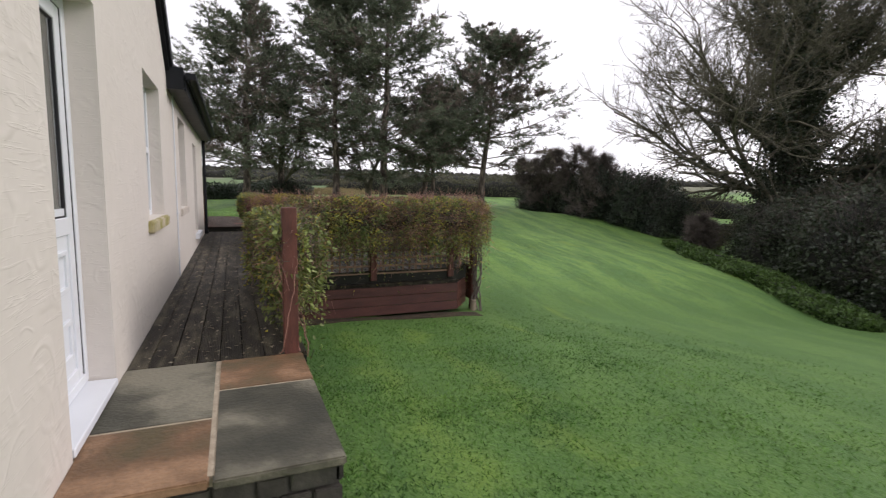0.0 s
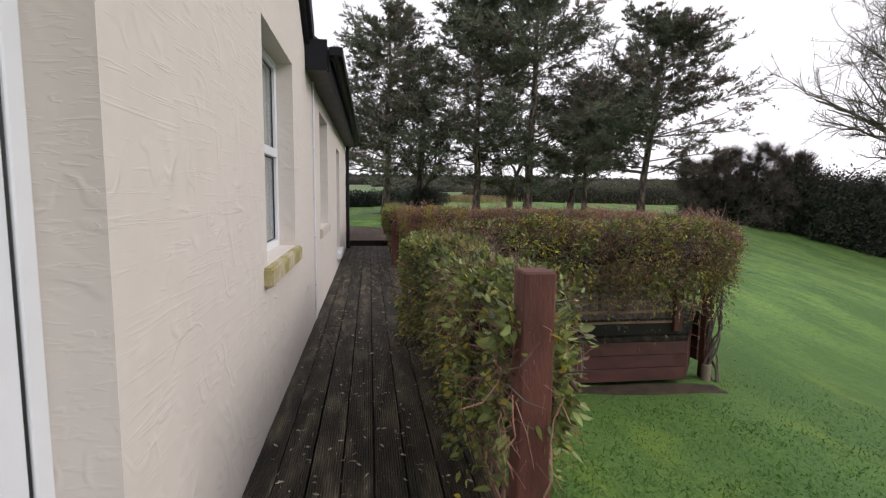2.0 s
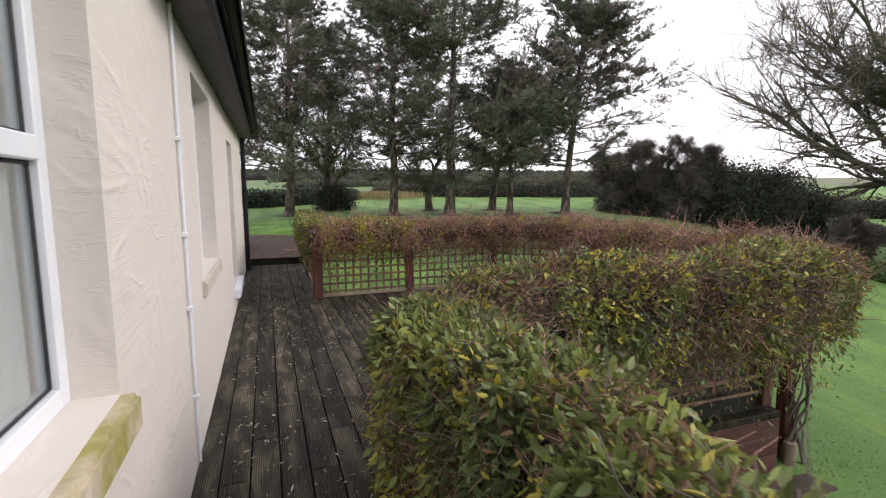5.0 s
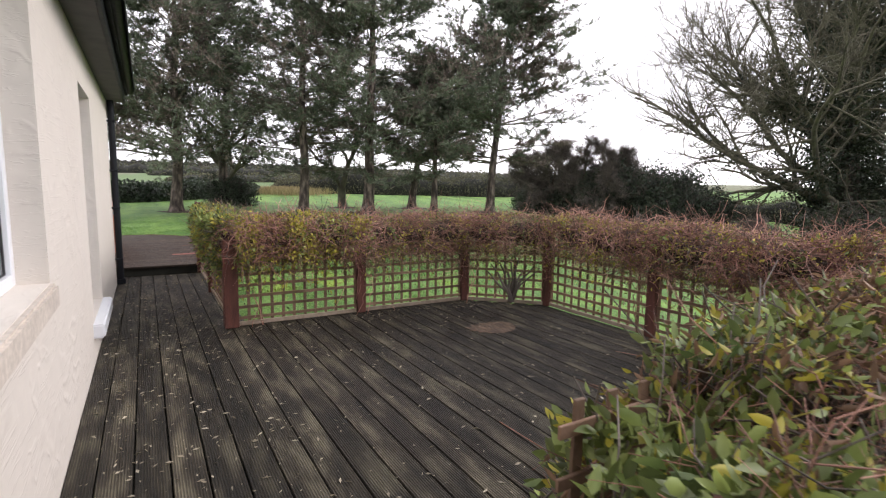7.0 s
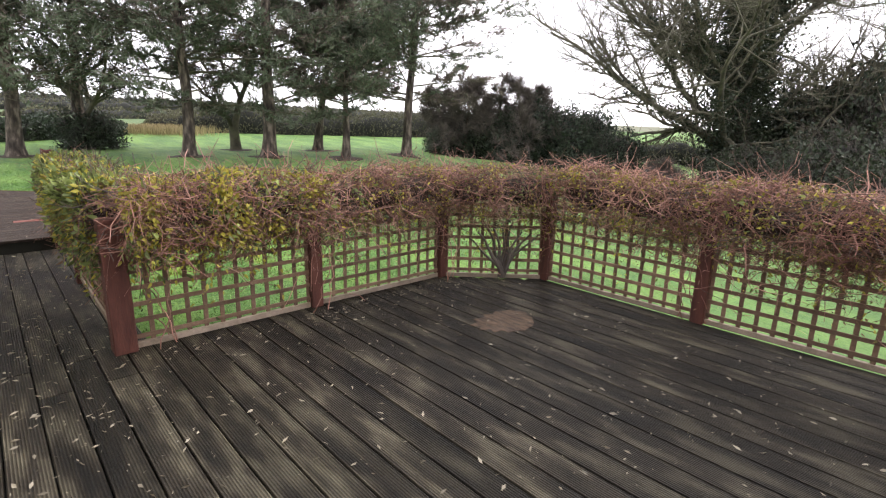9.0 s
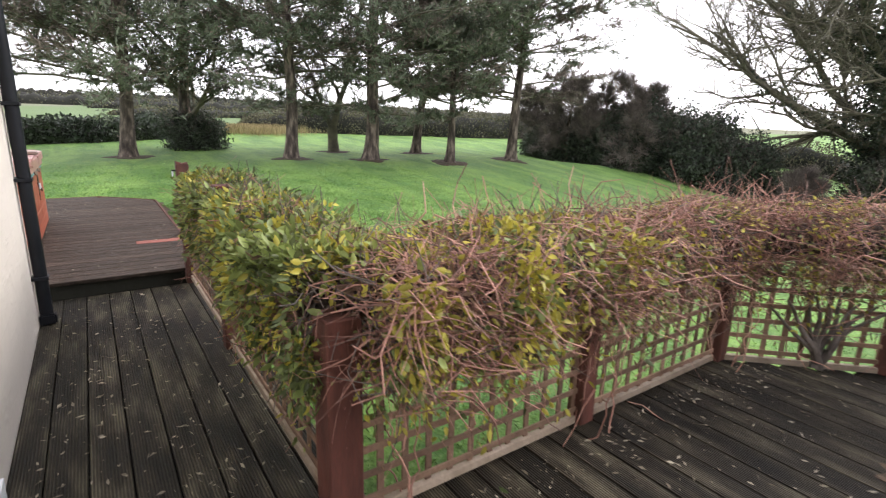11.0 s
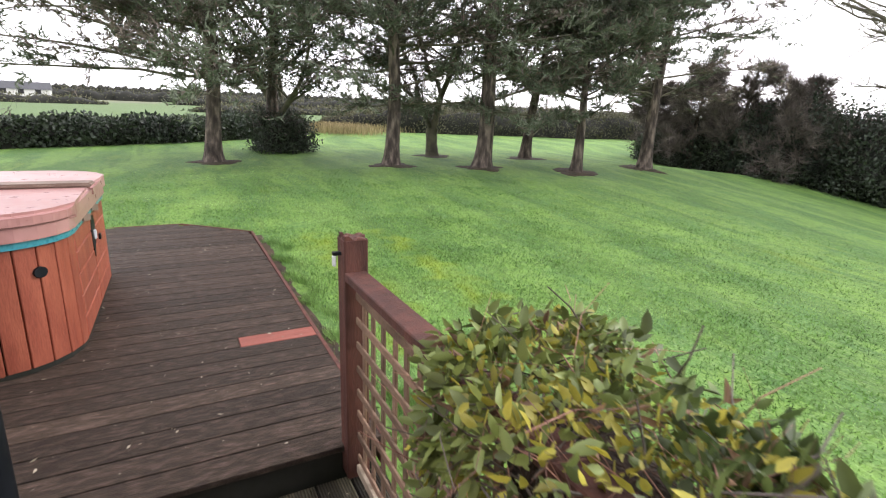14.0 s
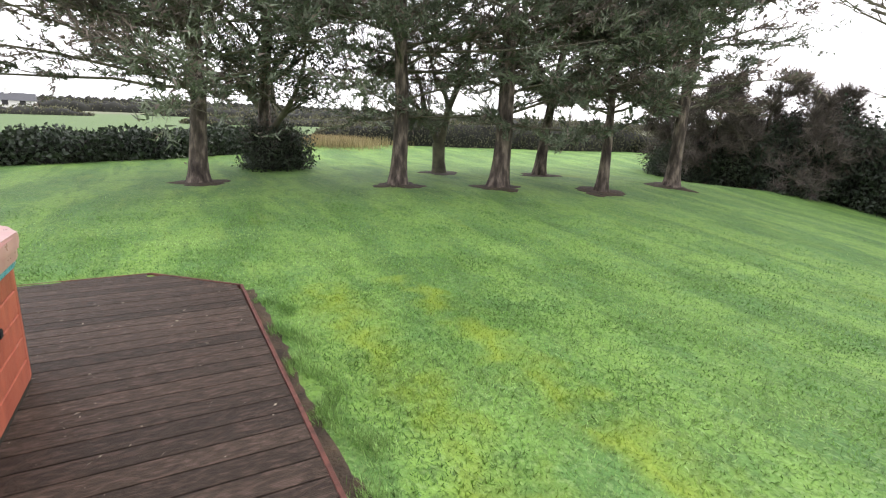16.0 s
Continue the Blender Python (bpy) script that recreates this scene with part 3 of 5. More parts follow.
def wall_with_openings(y0, y1, z0, z1, openings, x0, x1):
    """A wall in the plane across x, pierced by openings (y0, y1, z0, z1)."""
    ys = sorted({y0, y1, *[o[0] for o in openings], *[o[1] for o in openings]})
    zs = sorted({z0, z1, *[o[2] for o in openings], *[o[3] for o in openings]})
    bm = bmesh.new()
    grid = {}

    def vert(x, y, z):
        return grid.setdefault((x, y, z), bm.verts.new((x, y, z))) if (x, y, z) not in grid else grid[(x, y, z)]

    def solid(i, j):
        if i < 0 or j < 0 or i >= len(ys) - 1 or j >= len(zs) - 1:
            return False
        cy, cz = (ys[i] + ys[i + 1]) / 2, (zs[j] + zs[j + 1]) / 2
        return not any(o[0] < cy < o[1] and o[2] < cz < o[3] for o in openings)

    for i in range(len(ys) - 1):
        for j in range(len(zs) - 1):
            if not solid(i, j):
                continue
            a, b, c, d = ys[i], ys[i + 1], zs[j], zs[j + 1]
            bm.faces.new([vert(x1, *q) for q in ((a, c), (b, c), (b, d), (a, d))])
            bm.faces.new([vert(x0, *q) for q in ((a, c), (a, d), (b, d), (b, c))])
            for (di, dj), (p, q) in {(-1, 0): ((a, c), (a, d)), (1, 0): ((b, d), (b, c)), (0, -1): ((b, c), (a, c)), (0, 1): ((a, d), (b, d))}.items():
                if not solid(i + di, j + dj):
                    bm.faces.new([vert(x1, *p), vert(x1, *q), vert(x0, *q), vert(x0, *p)])
    return bm


DOOR = (-1.27, -0.30, -0.02, 2.31)
WIN1 = (1.43, 2.54, 0.945, 2.32)
WIN2 = (4.62, 5.75, 0.93, 2.30)
WIN3 = (7.62, 8.52, 0.30, 2.14)
END = 11.12
wall_east = part("wall_east", wall_with_openings(-6.0, END, -0.9, 2.62, [DOOR, WIN1, WIN2, WIN3], W - 0.34, W), M_RENDER, label=house_label, kind="structure")
part("wall_gable", prism([(-4.2, 2.62), (3.35, 2.62), (-0.43, 5.9)], W - 0.34, W, "x"), M_RENDER, label="cream rendered gable above the door and window", kind="structure")
part("wall_north", box(-7.6, W - 0.002, END - 0.34, END - 0.002, -0.9, 2.6), M_RENDER, label=house_label, kind="structure")
part("wall_south", box(-7.6, W - 0.34, -6.0, -5.7, -0.9, 2.6), M_RENDER, label=house_label, kind="structure")
part("wall_west", box(-7.9, -7.6, -6.0, END, -0.9, 2.6), M_RENDER, label=house_label, kind="structure")
part("floor", box(-7.6, W - 0.35, -5.7, END - 0.35, -0.2, -0.05), M_CURTAIN, label="grey floor inside the cottage", kind="structure")
part("ceiling", box(-7.6, W - 0.35, -5.7, END - 0.35, 2.4, 2.5), M_WHITE, label="white ceiling inside the cottage", kind="structure")

roof = empty("roof", (W, 3.4, 2.6), "dark slate roof with black fascia and gutter", "roof", kind="structure")
roof.location = (0, 0, 0)
part("slates", prism([(-0.90, 2.66), (-4.4, 5.4), (-7.9, 2.66), (-7.9, 2.56), (-4.4, 5.28), (-0.90, 2.56)], 3.42, END + 0.08, "y"), M_SLATE, roof, "grey slate roof slope")
part("slates", prism([(-4.28, 2.66), (-0.43, 5.98), (3.40, 2.66), (3.40, 2.62), (-0.43, 5.92), (-4.28, 2.62)], -7.9, W - 0.002, "x"), M_SLATE, roof, "grey slate roof slope")
part("soffit", box(W + 0.002, -0.965, 3.36, END + 0.05, 2.47, 2.50), M_SOFFIT, roof, "weathered dark grey soffit board")
part("fascia", box(-0.962, -0.935, 3.36, END + 0.06, 2.46, 2.66, 0.003), M_BLACK, roof, "black fascia board")
part("box_end", box(W + 0.002, -0.955, 3.32, 3.358, 2.47, 2.74, 0.003), M_BLACK, roof, "black boxed end of the eave")
gut = [(-0.930 + 0.055 + 0.055 * math.cos(a), 2.655 + 0.06 * math.sin(a)) for a in np.linspace(math.pi, 2 * math.pi, 9)]
gut_in = [(-0.930 + 0.055 + 0.048 * math.cos(a), 2.655 + 0.053 * math.sin(a)) for a in np.linspace(2 * math.pi, math.pi, 9)]
part("gutter", prism(gut + gut_in, 3.30, END + 0.09, "y"), M_BLACK, roof, "black half-round plastic gutter", smooth=False)
part("gutter_stop", box(-0.932, -0.815, 3.283, 3.300, 2.590, 2.668, 0.004), M_BLACK, roof, "black stop end of the gutter")
part("gutter_face", box(-0.822, -0.814, 3.300, END + 0.09, 2.588, 2.668, 0.002), M_BLACK, roof, "black square front of the gutter")
# verge of the gable, rising towards its peak
vg = bmesh.new()
for (ya, za), (yb, zb) in (((3.42, 2.60), (-0.43, 5.94)), ((-4.3, 2.60), (-0.43, 5.94))):
    for x0, x1, lift, thick in ((W + 0.002, W + 0.045, 0.0, 0.20), (W + 0.045, W + 0.08, 0.05, 0.22)):
        vs = [vg.verts.new(v) for x in (x0, x1) for v in ((x, ya, za + lift), (x, yb, zb + lift), (x, yb, zb + lift + thick), (x, ya, za + lift + thick))]
        for q in ((0, 1, 2, 3), (7, 6, 5, 4), (0, 4, 5, 1), (1, 5, 6, 2), (2, 6, 7, 3), (3, 7, 4, 0)):
            vg.faces.new([vs[i] for i in q])
part("bargeboard", vg, M_BLACK, roof, "black bargeboard with slate edge")


def pipe(name, x, y, z0, z1, r, material, label, clips=()):
    p = empty(name, (x, y, z0), label, "pipe")
    v, f = strand([(0, 0, z) for z in np.linspace(0, z1 - z0, 4)], [r] * 4, 12)
    put_mesh("tube", mesh_from("tube", v, f, material), p)
    for z in clips:
        part("clip", box(-r - 0.025, r + 0.006, -r - 0.012, r + 0.012, z - z0 - 0.012, z - z0 + 0.012, 0.003), material, p)
    return p


downpipe = pipe("downpipe", W + 0.052, END - 0.09, 0.05, 2.66, 0.040, M_BLACK, "black round plastic downpipe at the corner of the wall", (0.35, 1.05, 1.55, 2.2))
part("shoe", box(-0.045, 0.055, -0.05, 0.045, -0.048, 0.03, 0.01), M_BLACK, downpipe)
pipe("cable_conduit", W + 0.014, 3.86, 0.02, 2.47, 0.009, M_PVC, "thin white conduit fixed up the cream wall", (0.4, 0.9, 1.3, 1.8))


def frame_part(name, y0, y1, z0, z1, width, x0, x1, parent, material=M_PVC, label=""):
    bm = bmesh.new()
    box(x0, x1, y0, y0 + width, z0, z1, 0.004, bm)
    box(x0, x1, y1 - width, y1, z0, z1, 0.004, bm)
    box(x0, x1, y0 + width, y1 - width, z0, z0 + width, 0.004, bm)
    box(x0, x1, y0 + width, y1 - width, z1 - width, z1, 0.004, bm)
    return part(name, bm, material, parent, label)


def window(o, n, sill, sill_label, transom=1.66, deep=0.14, proud=0.075, ends=(0.12, 0.10)):
    y0, y1, z0, z1 = o
    w = empty(f"window_{n}", (0, 0, 0), "white plastic window with grey curtains behind the glass", "window", kind="structure")
    xf = W - deep
    frame_part("window_frame", y0, y1, z0, z1, 0.055, xf - 0.06, xf, w)
    part("transom", box(xf - 0.06, xf + 0.004, y0 + 0.055, y1 - 0.055, transom - 0.035, transom + 0.03, 0.005), M_PVC, w)
    ym = (y0 + y1) / 2
    for za, zb in ((z0 + 0.055, transom - 0.035), (transom + 0.03, z1 - 0.055)):
        part("mullion", box(xf - 0.06, xf, ym - 0.028, ym + 0.028, za, zb, 0.004), M_PVC, w)
        for ya, yb in ((y0 + 0.055, ym - 0.028), (ym + 0.028, y1 - 0.055)):
            frame_part("gasket", ya, yb, za, zb, 0.01, xf - 0.036, xf - 0.021, w, M_GASKET)
            pane = part("pane", box(xf - 0.032, xf - 0.026, ya + 0.011, yb - 0.011, za + 0.011, zb - 0.011), M_GLASS, w)
            pane.visible_shadow = False
    s = part("window_sill", box(W - deep - 0.005, W + proud, y0 - ends[0], y1 + ends[1], z0 - 0.115, z0 - 0.004, 0.012), sill, w, sill_label)
    curtain = bmesh.new()
    k = 60
    rows = []
    for z in (z0, z1 + 0.03):
        rows.append([curtain.verts.new((xf - 0.085 + 0.015 * math.sin(i * 1.25) + 0.01 * math.sin(i * 0.4), y0 - 0.1 + (y1 - y0 + 0.2) * i / k, z)) for i in range(k + 1)])
    for i in range(k):
        curtain.faces.new((rows[0][i], rows[0][i + 1], rows[1][i + 1], rows[1][i]))
    c = part("curtain", curtain, M_CURTAIN, smooth=True)
    tagged(c, "grey pleated curtain drawn behind the window", "curtain", "curtains")
    return w


window(WIN1, 1, M_SILL, "cream window sill stained with green moss", 1.65, 0.12, 0.05, (0.10, 0.02))
window(WIN2, 2, M_SILL2, "plain cream painted window sill", 1.66, 0.12, 0.03, (0.08, 0.02))
window(WIN3, 3, M_PVC, "white low sill", transom=1.2)

door = empty("door_1", (0, 0, 0), "white plastic back door with dark glass above moulded panels", "door", kind="structure")
xd = W - 0.145
frame_part("door_frame", DOOR[0], DOOR[1], 0.06, 2.31, 0.06, xd - 0.07, xd, door)
frame_part("door_leaf", DOOR[0] + 0.065, DOOR[1] - 0.065, 0.10, 2.25, 0.085, xd - 0.055, xd - 0.012, door)
part("door_panel", box(xd - 0.045, xd - 0.026, DOOR[0] + 0.15, DOOR[1] - 0.15, 0.185, 1.13), M_PVC, door)
part("mid_rail", box(xd - 0.055, xd - 0.010, DOOR[0] + 0.15, DOOR[1] - 0.15, 0.98, 1.08, 0.005), M_PVC, door)
for za, zb in ((0.27, 0.50), (0.66, 0.90)):
    frame_part("panel_moulding", DOOR[0] + 0.21, DOOR[1] - 0.21, za, zb, 0.03, xd - 0.03, xd - 0.010, door)
part("glass", box(xd - 0.040, xd - 0.030, DOOR[0] + 0.15, DOOR[1] - 0.15, 1.08, 2.17), M_GLASS, door)
frame_part("gasket", DOOR[0] + 0.058, DOOR[1] - 0.058, 0.095, 2.256, 0.008, xd - 0.05, xd - 0.008, door, M_GASKET)
frame_part("glass_seal", DOOR[0] + 0.148, DOOR[1] - 0.148, 1.078, 2.17, 0.012, xd - 0.05, xd - 0.020, door, M_GASKET)
part("threshold", box(xd - 0.02, W + 0.01, DOOR[0] + 0.01, DOOR[1] - 0.01, 0.008, 0.055, 0.006), M_PVC, door, "white plastic door sill")
inner = bmesh.new()
box(xd - 0.22, xd - 0.20, DOOR[0] - 0.2, DOOR[1] + 0.2, 0.0, 2.3, 0, inner)
tagged(part("curtain", inner, M_BLIND), "dark grey blind hanging behind the door glass", "curtain")

# ---- paved platform at the door ----
platform = empty("platform", (0, 0, 0), "raised doorstep of pink and grey sandstone slabs on dark stone", "doorstep", kind="structure")
part("base", box(W, 0.0, -1.60, -0.01, -0.6, -0.06), M_STONE, platform, "dark rough stone base of the doorstep")
part("bed", box(W - 0.165, 0.01, -1.61, -0.02, -0.058, -0.005), M_MORTAR, platform, "pale mortar joints")
for x0, x1, y0, y1, m, lab in ((-1.16, -0.575, -1.0, -0.02, M_GREYSLAB, "grey-green sandstone slab with dry pale patch"), (-1.16, -0.575, -1.655, -1.015, M_PINKSLAB, "pink and ochre sandstone slab"),
                               (-0.56, 0.025, -0.60, -0.02, M_PINKSLAB, "pink sandstone slab"), (-0.56, 0.025, -1.67, -0.615, M_GREYSLAB, "grey-green sandstone slab"),
                               (-1.31, -1.175, -0.88, -0.48, M_GREYSLAB, "dark grey slab strip"), (-1.31, -1.175, -1.36, -0.895, M_GREYSLAB, "dark grey slab strip")):
    bm = box(x0, x1, y0, y1, -0.045, 0.0, 0.008)
    part("slab", bm, m, platform, lab)
for row, z in enumerate((-0.16, -0.27, -0.38, -0.49)):
    x = -1.15 - 0.1 * (row % 2)
    while x < 0.0:
        w = rng.uniform(0.14, 0.26)
        a, b = max(x, W + 0.003), min(x + w - 0.012, 0.012)
        if b - a > 0.04:
            part("stone", box(a, b, -1.618 - rng.uniform(0, 0.012), -1.59, z, z + 0.098, 0.008), M_STONE, platform)
        x += w
    y = -1.6 + 0.08 * (row % 2)
    while y < -0.03:
        w = rng.uniform(0.16, 0.28)
        part("stone", box(-0.02, 0.014 + rng.uniform(0, 0.01), y, min(y + w - 0.012, -0.02), z, z + 0.098, 0.008), M_STONE, platform)
        y += w
# ---- decks ----
deck = empty("deck", (0, 0, 0), "dark wet grooved timber deck beside the cottage", "deck", kind="structure")
BAY = [(-0.09, 3.20), (2.95, 3.58), (3.36, 3.98), (3.38, 7.32), (2.62, 8.08), (-0.09, 8.08)]
PITCH, BOARD = 0.156, 0.149


def span_at(x):
    """Where a board at x begins and ends."""
    if x < 0.08:
        return -0.015, 11.585
    lo = np.interp(x, [-0.09, 2.95, 3.38], [3.60, 3.60, 3.98])
    hi = np.interp(x, [2.62, 3.38], [8.12, 7.36])
    return float(lo), float(hi)


def board_mesh(length, along="y", width=BOARD, thick=0.028):
    bm = box(0, width, 0, length, -thick, 0, 0.003) if along == "y" else box(0, length, 0, width, -thick, 0, 0.003)
    me = bpy.data.meshes.new("board")
    bmesh.ops.recalc_face_normals(bm, faces=bm.faces)
    bm.to_mesh(me)
    bm.free()
    return me


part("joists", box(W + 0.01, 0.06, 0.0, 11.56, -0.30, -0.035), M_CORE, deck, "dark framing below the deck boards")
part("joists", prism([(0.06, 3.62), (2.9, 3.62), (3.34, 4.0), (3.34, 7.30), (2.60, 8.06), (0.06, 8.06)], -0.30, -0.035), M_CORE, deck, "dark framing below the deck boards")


# ---- posts and trellis ----
def post(x, y, z0, z1, turn=0.0, w=0.10, label="square red-brown stained fence post wound with dry stems"):
    p = tagged(part("fence_post", box(-w / 2, w / 2, -w / 2, w / 2, 0, z1 - z0, 0.006), M_POST), label, "post", "deck fence posts")
    p.location, p.rotation_euler = (x, y, z0), (0, 0, radians(turn))
    return p


def slat_mesh(name, length, axis, wide, thick, material):
    bm = box(0, length, -thick / 2, thick / 2, -wide / 2, wide / 2, 0.002) if axis == "x" else box(-wide / 2, wide / 2, -thick / 2, thick / 2, 0, length, 0.002)
    me = bpy.data.meshes.new(name)
    bmesh.ops.recalc_face_normals(bm, faces=bm.faces)
    bm.to_mesh(me)
    bm.free()
    me.materials.append(material)
    return me


def trellis(a, b, z0, z1, label="square brown timber trellis panel with weathered slats", pitch=0.112, face=1, pale=True):
    """A square-grid panel from a to b in the plan, its slats set between z0 and z1."""
    (xa, ya), (xb, yb) = a, b
    length = math.hypot(xb - xa, yb - ya)
    turn = math.atan2(yb - ya, xb - xa)
    t = empty("trellis_panel", (xa, ya, z0), label, "trellis", "deck trellis panels")
    t.rotation_euler = (0, 0, turn)
    up = slat_mesh("upright_slat", z1 - z0, "z", 0.030, 0.010, M_TRELLIS)
    ac = slat_mesh("cross_slat", length, "x", 0.030, 0.010, M_TRELLIS)
    n = max(2, int(round(length / pitch)))
    for i in range(n):
        o = put_mesh("upright_slat", up, t)
        o.location = (length * (i + 0.5) / n, 0.0055 * face, 0)
        o.rotation_euler = (0, rng.normal() * 0.008, 0)
    m = int(round((z1 - z0) / pitch))
    for j in range(m):
        o = put_mesh("cross_slat", ac, t)
        o.location = (0, -0.0055 * face, (z1 - z0) * (j + 0.5) / m)
        o.rotation_euler = (0, rng.normal() * 0.002, 0)
    if pale:
        bm = box(0, length, -0.016, 0.016, -0.022, 0.018, 0.003)
        part("bottom_batten", bm, M_PALE, t, "pale weathered bottom batten")
    return t


FENCE = [(-0.09, 8.08), (1.25, 8.08), (2.62, 8.08), (3.36, 7.36), (3.36, 5.90), (3.36, 4.46), (3.36, 3.86)]
post(-0.09, 8.08, 0, 0.86, w=0.13)
for x, y in FENCE[1:6]:
    post(x, y, 0, 0.96)
for (a, b) in zip(FENCE[:-1], FENCE[1:]):
    trellis(a, b, 0.025, 1.0)
# near side, over the skirt boards
NEAR = [(-0.05, 3.62), (1.55, 3.62), (2.86, 3.62)]
for x, y in NEAR[1:]:
    post(x, y, -0.15, 0.95)
for a, b in zip(NEAR[:-1], NEAR[1:]):
    trellis(a, b, -0.10, 0.95, pale=False)
post(3.38, 3.80, -0.80, 0.90)
# beside the walkway
post(-0.052, 0.03, -0.4, 1.12, w=0.108, label="square red-brown corner post at the start of the hedge")
post(-0.035, 3.24, -0.02, 0.95, w=0.09)
trellis((-0.035, 0.12), (-0.035, 3.18), 0.02, 0.95, face=-1, label="dark brown trellis panel swallowed by honeysuckle", pale=False)
post(-0.065, 9.94, 0, 1.09)
end_post = post(-0.055, 11.60, 0, 1.10, w=0.10, label="square red-brown end post with a split weathered top")
for cx, cy, w, h, dx, dy in ((-0.03, -0.03, 0.038, 0.016, -0.01, -0.01), (0.016, -0.034, 0.050, 0.007, 0.0, -0.008), (-0.036, 0.018, 0.024, 0.020, -0.008, 0.0), (0.032, 0.028, 0.032, 0.010, 0.008, 0.006), (-0.004, 0.036, 0.036, 0.006, 0.0, 0.006), (0.036, -0.004, 0.022, 0.013, 0.008, 0.0)):
    splinter = box(cx - w / 2, cx + w / 2, cy - w / 2, cy + w / 2, 1.097, 1.100 + h)
    for v in splinter.verts:
        if v.co.z > 1.098:
            v.co.x, v.co.y = cx + (v.co.x - cx) * 0.45 + dx, cy + (v.co.y - cy) * 0.6 + dy
            v.co.z -= 0.35 * h * (v.co.x > cx)
    part("splinter", splinter, M_POST, end_post)
part("hook", box(-0.085, -0.05, -0.012, 0.012, 1.03, 1.045, 0.003), M_BLACK, end_post, "small black metal hook")
part("hook_tip", box(-0.085, -0.072, -0.010, 0.010, 0.985, 1.03, 0.003), M_PVC, end_post, "white plastic hook end")
trellis((-0.085, 8.16), (-0.075, 9.88), 0.06, 0.95, face=-1, label="red-brown trellis panel along the walkway", pale=True)
trellis((-0.065, 10.0), (-0.055, 11.54), 0.06, 0.92, face=-1, label="red-brown trellis panel along the walkway", pale=True)
rail = tagged(part("handrail", box(-0.045, 0.045, 0, 1.555, -0.018, 0.018, 0.004), M_POST), "flat red-brown handrail on top of the trellis", "handrail")
rail.location = (-0.062, 9.993, 0.95)

# skirt boards below the deck's near side
skirt = empty("deck_skirt", (0, 0, 0), "red-brown grooved boards facing the raised deck edge", "deck skirt")
for k in range(3):
    z = -0.25 - 0.150 * k
    part("skirt_board", box(0.05, 2.96, 3.535, 3.56, z - 0.143, z, 0.003), M_SKIRT, skirt)
    bm = box(0, 0.62, 0, 0.025, z - 0.143, z, 0.003)
    o = part("skirt_board", bm, M_SKIRT, skirt)
    o.location, o.rotation_euler = (2.975, 3.545, 0), (0, 0, radians(52))
part("ledge", box(0.05, 2.96, 3.53, 3.70, -0.245, -0.19, 0.004), M_DECK, skirt, "dark wet ledge board")
for k in range(4):
    z = -0.04 - 0.15 * k
    part("skirt_board", box(3.385, 3.41, 3.95, 7.34, z - 0.143, z, 0.003), M_SKIRT, skirt)
    part("skirt_board", box(0.08, 2.62, 8.125, 8.15, z - 0.143, z, 0.003), M_SKIRT, skirt)
stub = part("pipe_stub", prism([(0.05 * math.cos(a), 0.05 * math.sin(a)) for a in np.linspace(0, 2 * np.pi, 16, endpoint=False)], 0, 0.26), M_PALE)
tagged(stub, "short cream plastic pipe stub by the corner post", "pipe")
stub.location = (3.34, 3.70, -0.86)

# second deck
DZ = 0.14
deck2 = empty("deck_2", (0, 0, 0), "brown weathered grooved timber deck around the hot tub", "deck", kind="structure")
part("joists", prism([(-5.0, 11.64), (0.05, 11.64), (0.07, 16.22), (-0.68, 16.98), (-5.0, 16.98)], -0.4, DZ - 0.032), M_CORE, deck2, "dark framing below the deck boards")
for a, b in (((0.085, 11.62), (0.115, 16.27)), ((0.115, 16.27), (-0.66, 17.04)), ((-0.66, 17.04), (-5.0, 17.04))):
    l = math.hypot(b[0] - a[0], b[1] - a[1])
    o = part("edge_board", box(0, l, -0.013, 0.013, -0.16, 0.004, 0.003), M_POST, deck2, "red-brown edge board")
    o.location, o.rotation_euler = (a[0], a[1], DZ), (0, 0, math.atan2(b[1] - a[1], b[0] - a[0]))

# ---- hot tub ----
tub = empty("hot_tub", (-2.36, 14.03, DZ), "red cedar panelled hot tub with folded maroon cover", "hot tub")


def rounded(hx, hy, r, n=7):
    pts = []
    for cx, cy, a0 in ((hx - r, hy - r, 0), (-hx + r, hy - r, 90), (-hx + r, -hy + r, 180), (hx - r, -hy + r, 270)):
        for k in range(n):
            a = radians(a0 + 90 * k / (n - 1))
            pts.append((cx + r * math.cos(a), cy + r * math.sin(a)))
    return pts


TX, TY, TR = 1.10, 1.12, 0.42
part("tub_core", prism(rounded(TX - 0.03, TY - 0.03, TR), 0.01, 0.84), M_CORE, tub, "dark cabinet behind the panels")
outline = rounded(TX, TY, TR, 7)
for i in range(len(outline)):
    (xa, ya), (xb, yb) = outline[i], outline[(i + 1) % len(outline)]
    l = math.hypot(xb - xa, yb - ya)
    turn = math.atan2(yb - ya, xb - xa)
    if l < 0.3:
        o = part("corner_slat", box(0.003, l - 0.003, -0.012, 0.012, 0.02, 0.80, 0.004), M_TUB, tub)
        o.location, o.rotation_euler = (xa, ya, 0), (0, 0, turn)
    else:
        for j, (fa, fb) in enumerate(((0, 0.5), (0.5, 1.0))):
            for k in range(5):
                o = part("side_panel", box(fa * l + 0.006, fb * l - 0.006, -0.014, 0.014, 0.03 + 0.155 * k, 0.178 + 0.155 * k, 0.006), M_TUB, tub)
                o.location, o.rotation_euler = (xa, ya, 0), (0, 0, turn)
part("plinth", prism(rounded(TX + 0.01, TY + 0.01, TR), 0.0, 0.03), M_CORE, tub, "black base strip")
